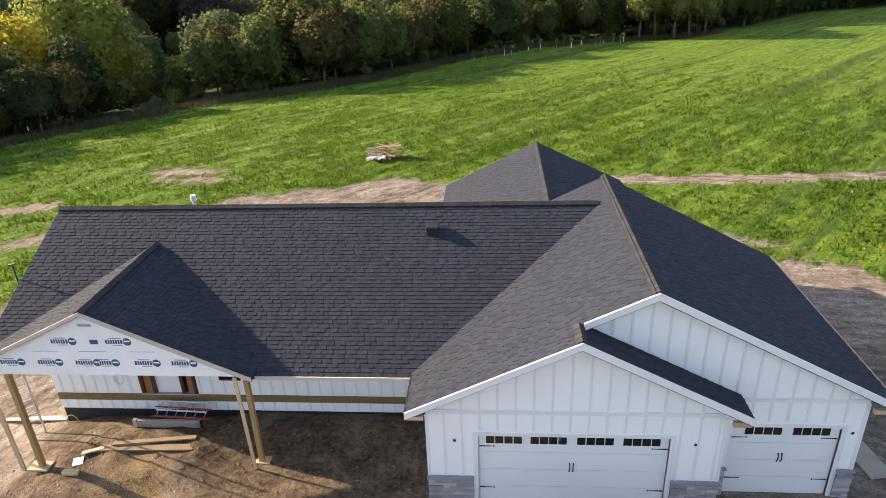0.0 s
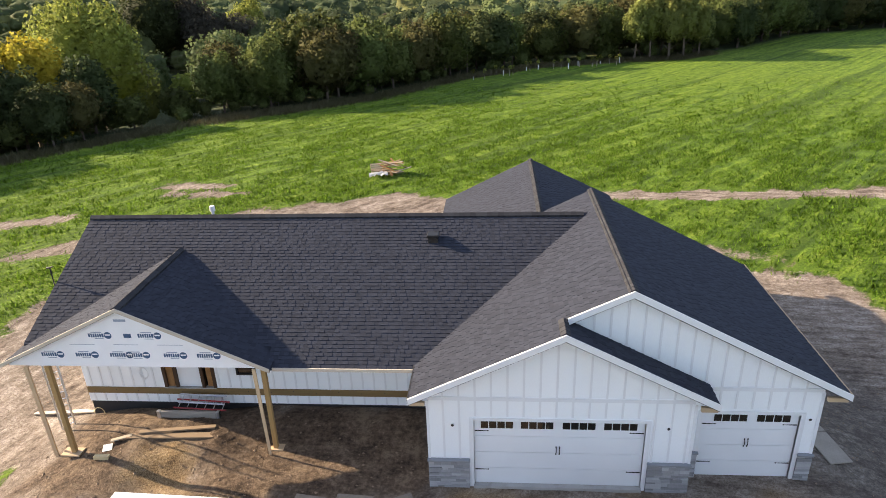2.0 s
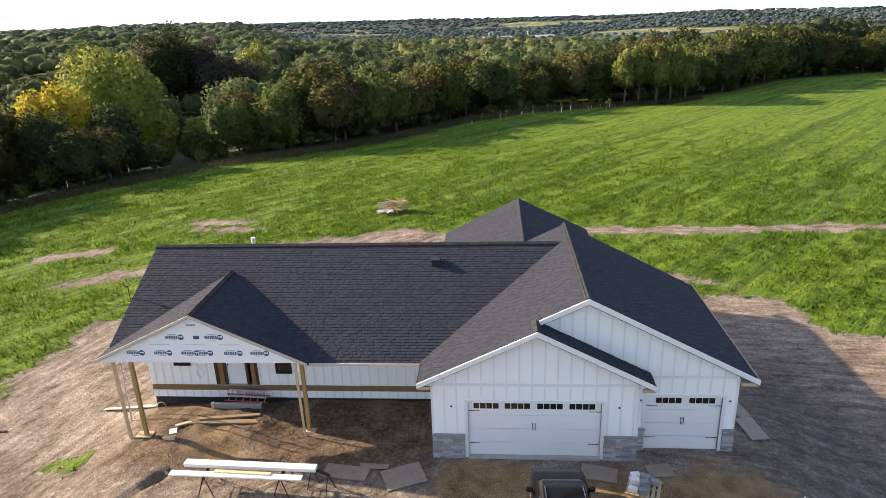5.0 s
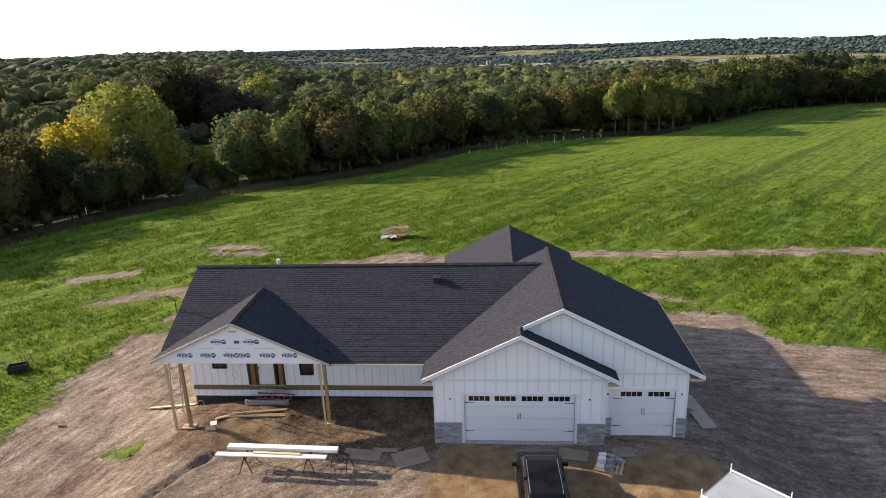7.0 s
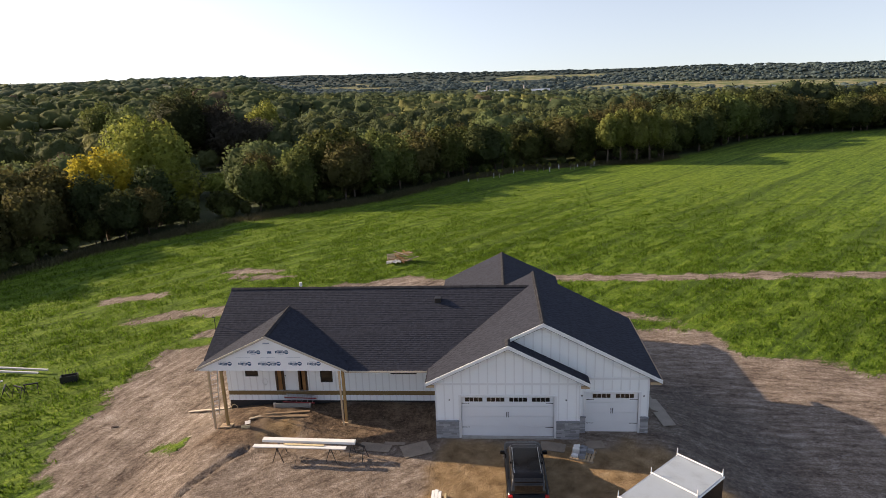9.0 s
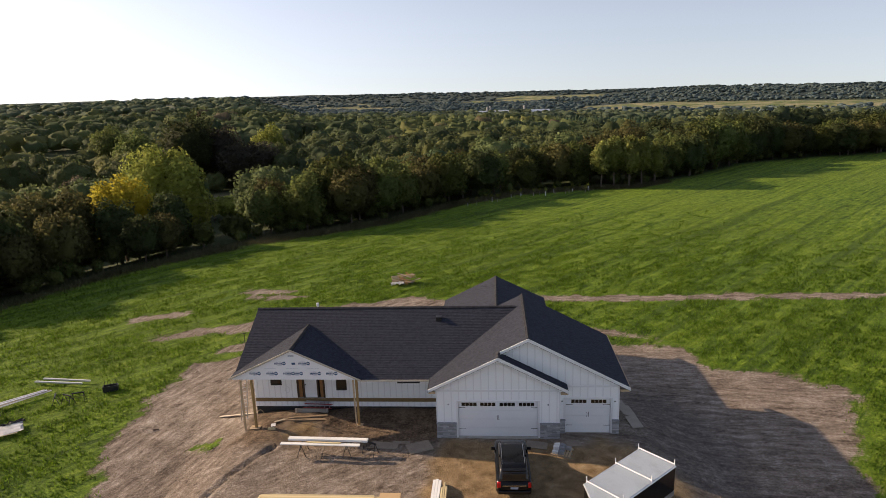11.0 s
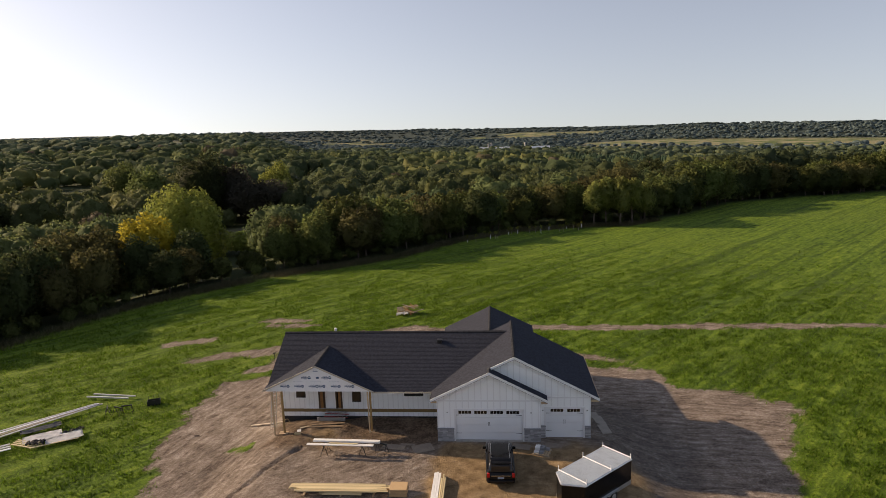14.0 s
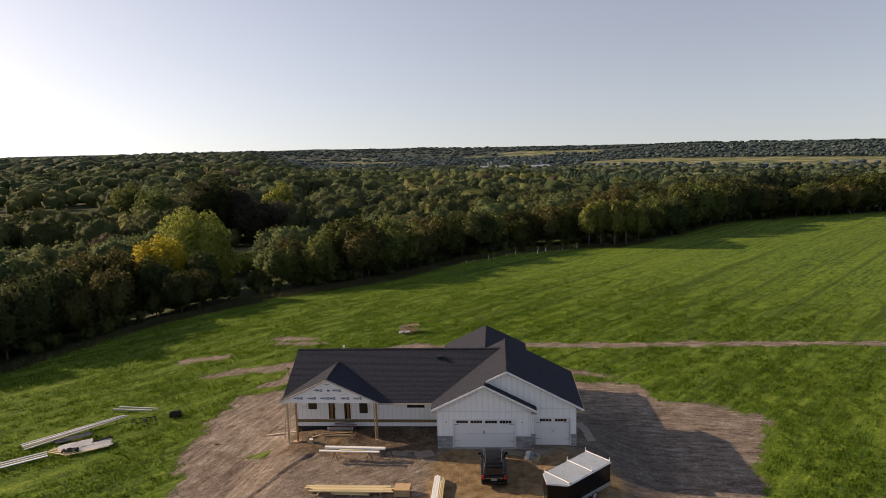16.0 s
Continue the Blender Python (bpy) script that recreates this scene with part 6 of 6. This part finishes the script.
for k, (x, y) in enumerate(((-31.1, 6.5), (-30.2, 6.6), (-29.6, 7.0))):
    sawhorse(x, y, 30 + 40 * k, "black folding sawhorse standing in the grass", 0.75)
tagged(part("brick_scrap", boxed(-21.45, -21.05, 2.62, 2.74, gz(-21.2, 2.7), gz(-21.2, 2.7) + 0.07), M_JAMB), "dark wood scrap on bare soil", "scrap")

# ---- debris pile in the field ----
for k in range(26):
    a = rg.uniform(0, 6.28)
    sp = 1.15 - 0.03 * k
    x, y = -8.3 + rg.uniform(-0.8, 0.9) * sp, 38.4 + rg.uniform(-0.8, 0.8) * sp
    ln = rg.uniform(1.2, 2.6)
    lvl = gz(-8.6, 38.4) + 0.12 + 0.036 * k
    ob = part("scrap_board", boxed(-ln / 2, ln / 2, -0.09, 0.09, 0, 0.035), (M_BROWNWOOD, M_GREYWOOD, M_OSB, M_BROWNWOOD)[k % 4])
    ob.matrix_world = pose(x, y, lvl, rg.uniform(-14, 14), rg.uniform(-16, 16), math.degrees(a) if k % 2 == 0 else rg.uniform(-40, 40))
    tagged(ob, "scrap board in a heap on the crop field", "board", "scrap heap in the field")
crumpled("membrane_sheet", "white sheet crumpled at the scrap heap", -9.2, 37.2, 1.6, 0.9, 10, M_TARP, 6.0, 0.2)
pl = thing("pallet", "pale wooden pallet tipped against the scrap heap", "pallet", pose(-9.6, 38.2, gz(-9.6, 38.2) + 0.42, 50, 0, 14))
for k in range(6):
    part("deck_board", boxed(-0.42, 0.42, -0.5 + k * 0.18, -0.36 + k * 0.18, 0.08, 0.1), M_LUMBER, pl)
for k in range(3):
    part("runner", boxed(-0.42 + k * 0.38, -0.34 + k * 0.38, -0.5, 0.54, 0, 0.08), M_LUMBER, pl)

# ---- poles, wires, saplings in tubes ----
M_POLE = mat("pole_wood", (0.11, 0.085, 0.065), 0.9, vary=0.2)
poles = [(-39.3, 80.5, 9.0), (4.0, 119.0, 9.5), (-4.5, 108.0, 3.5), (-84, 38, 10)]
for x, y, h in poles:
    po = thing("utility_pole", "weathered wooden utility pole at the field edge", "pole", group="poles along the field edge")
    bm = bmesh.new()
    rod(bm, (x, y, gz(x, y) - 0.5), (x, y, gz(x, y) + h), 0.16, 0.11, 10)
    part("pole", bm, M_POLE, po)
    if h > 5:
        part("cross_arm", boxed(x - 0.6, x + 0.6, y - 0.05, y + 0.05, gz(x, y) + h - 0.5, gz(x, y) + h - 0.38), M_POLE, po)
for dz in (-0.4, -1.5):
    a, b = poles[3], poles[0]
    pa, pb = Vector((a[0], a[1], gz(a[0], a[1]) + a[2] + dz)), Vector((b[0], b[1], gz(b[0], b[1]) + b[2] + dz))
    bm = bmesh.new()
    for i in range(12):
        f0, f1 = i / 12, (i + 1) / 12
        p0, p1 = pa.lerp(pb, f0), pa.lerp(pb, f1)
        p0.z -= 4 * f0 * (1 - f0) * 0.7
        p1.z -= 4 * f1 * (1 - f1) * 0.7
        rod(bm, p0, p1, 0.014, 0.014, 4)
    tagged(part("power_line", bm, M_POLE), "grey power line between wooden poles", "wire")
for k in range(22):
    x = -2 + k * 1.25 + rg.uniform(-1.0, 1.0)
    y = float(np.interp(x, EDGE_X, EDGE_Y)) - 2.5 + rg.uniform(-2.2, 1.5)
    tb = thing("tree_tube", "young tree in a pale protective tube", "sapling", pose(x, y, gz(x, y)), "planted saplings at the field edge")
    bm = bmesh.new()
    rod(bm, (0, 0, 0), (0, 0, rg.uniform(0.5, 1.0)), 0.06, 0.055, 8)
    part("tube", bm, M_WHITEWRAP if k % 3 == 0 else M_GREYWOOD, tb)
    rr = np.random.default_rng(100 + k)
    pp, dd, oo, _ = crown_parts(rr, 26, lobes_of(rr, 3, 1.9, 0.4, 0.9), 1)
    part("leaves", quads_mesh("leaves", pp, rr.uniform(0.08, 0.16, 26), dd, rr, out=oo), M_LEAFLIGHT, tb)

# ---- distant farm ----
fm = thing("farm", "distant white farm silos and sheds in the valley", "farm")
fx, fy = 6, 1600
fzz = gz(fx, fy)
for dx, hh in ((-16, 18), (-9, 20), (74, 19)):
    bm = bmesh.new()
    rod(bm, (fx + dx, fy, fzz), (fx + dx, fy, fzz + hh), 2.2, 2.2, 14)
    part("silo", bm, M_CONC, fm, "white silo")
for dx in (-40, 10, 90):
    bm = bmesh.new()
    prism(bm, [(fx + dx, fy - 8, fzz), (fx + dx + 45, fy - 8, fzz), (fx + dx + 45, fy + 8, fzz), (fx + dx, fy + 8, fzz)], [(fx + dx, fy - 1, fzz + 9), (fx + dx + 45, fy - 1, fzz + 9), (fx + dx + 45, fy + 1, fzz + 9), (fx + dx, fy + 1, fzz + 9)])
    part("shed", bm, M_TRIM, fm, "white farm shed")

# ---- clods and stones on the bare soil ----
cv, cf = [], []
crng = np.random.default_rng(77)
while len(cv) < 6 * 5200:
    x, y = crng.uniform(-23, 27), crng.uniform(-13, 22)
    if dirt_at(x, y) < 0.5 or (-14.3 < x < 10 and y > 3.4) or (-1.4 < x < 9.9 and y > -0.3):
        continue
    near = math.hypot((x + 9.5) / 5, (y - 0.5) / 3) < 1
    r = crng.uniform(0.015, 0.05) * (1.1 if near else 1.0) * (1.6 if crng.uniform() < 0.03 else 1)
    z = ground_z(x, y)
    k = len(cv)
    for d in ((1, 0, 0), (-1, 0, 0), (0, 1, 0), (0, -1, 0), (0, 0, 1), (0, 0, -0.6)):
        cv.append((x + d[0] * r * crng.uniform(0.6, 1.4), y + d[1] * r * crng.uniform(0.6, 1.4), z + d[2] * r * crng.uniform(0.5, 1.0)))
    cf += [(k + a, k + b, k + c) for a, b, c in ((0, 2, 4), (2, 1, 4), (1, 3, 4), (3, 0, 4), (2, 0, 5), (1, 2, 5), (3, 1, 5), (0, 3, 5))]
me = bpy.data.meshes.new("clods")
me.from_pydata(cv, [], cf)
tagged(part("clods", me, M_CLOD), "scattered brown clods and stones on bare soil", "soil", kind="stuff")


# ---- shingle courses, last ----
for i, (ob, pts) in enumerate(ROOFS):
    if i == 4:
        continue
    shingle(ob, pts, 50 + i, (lambda m: m.y < 1.6 and m.x > -1.5) if i == 0 else None)
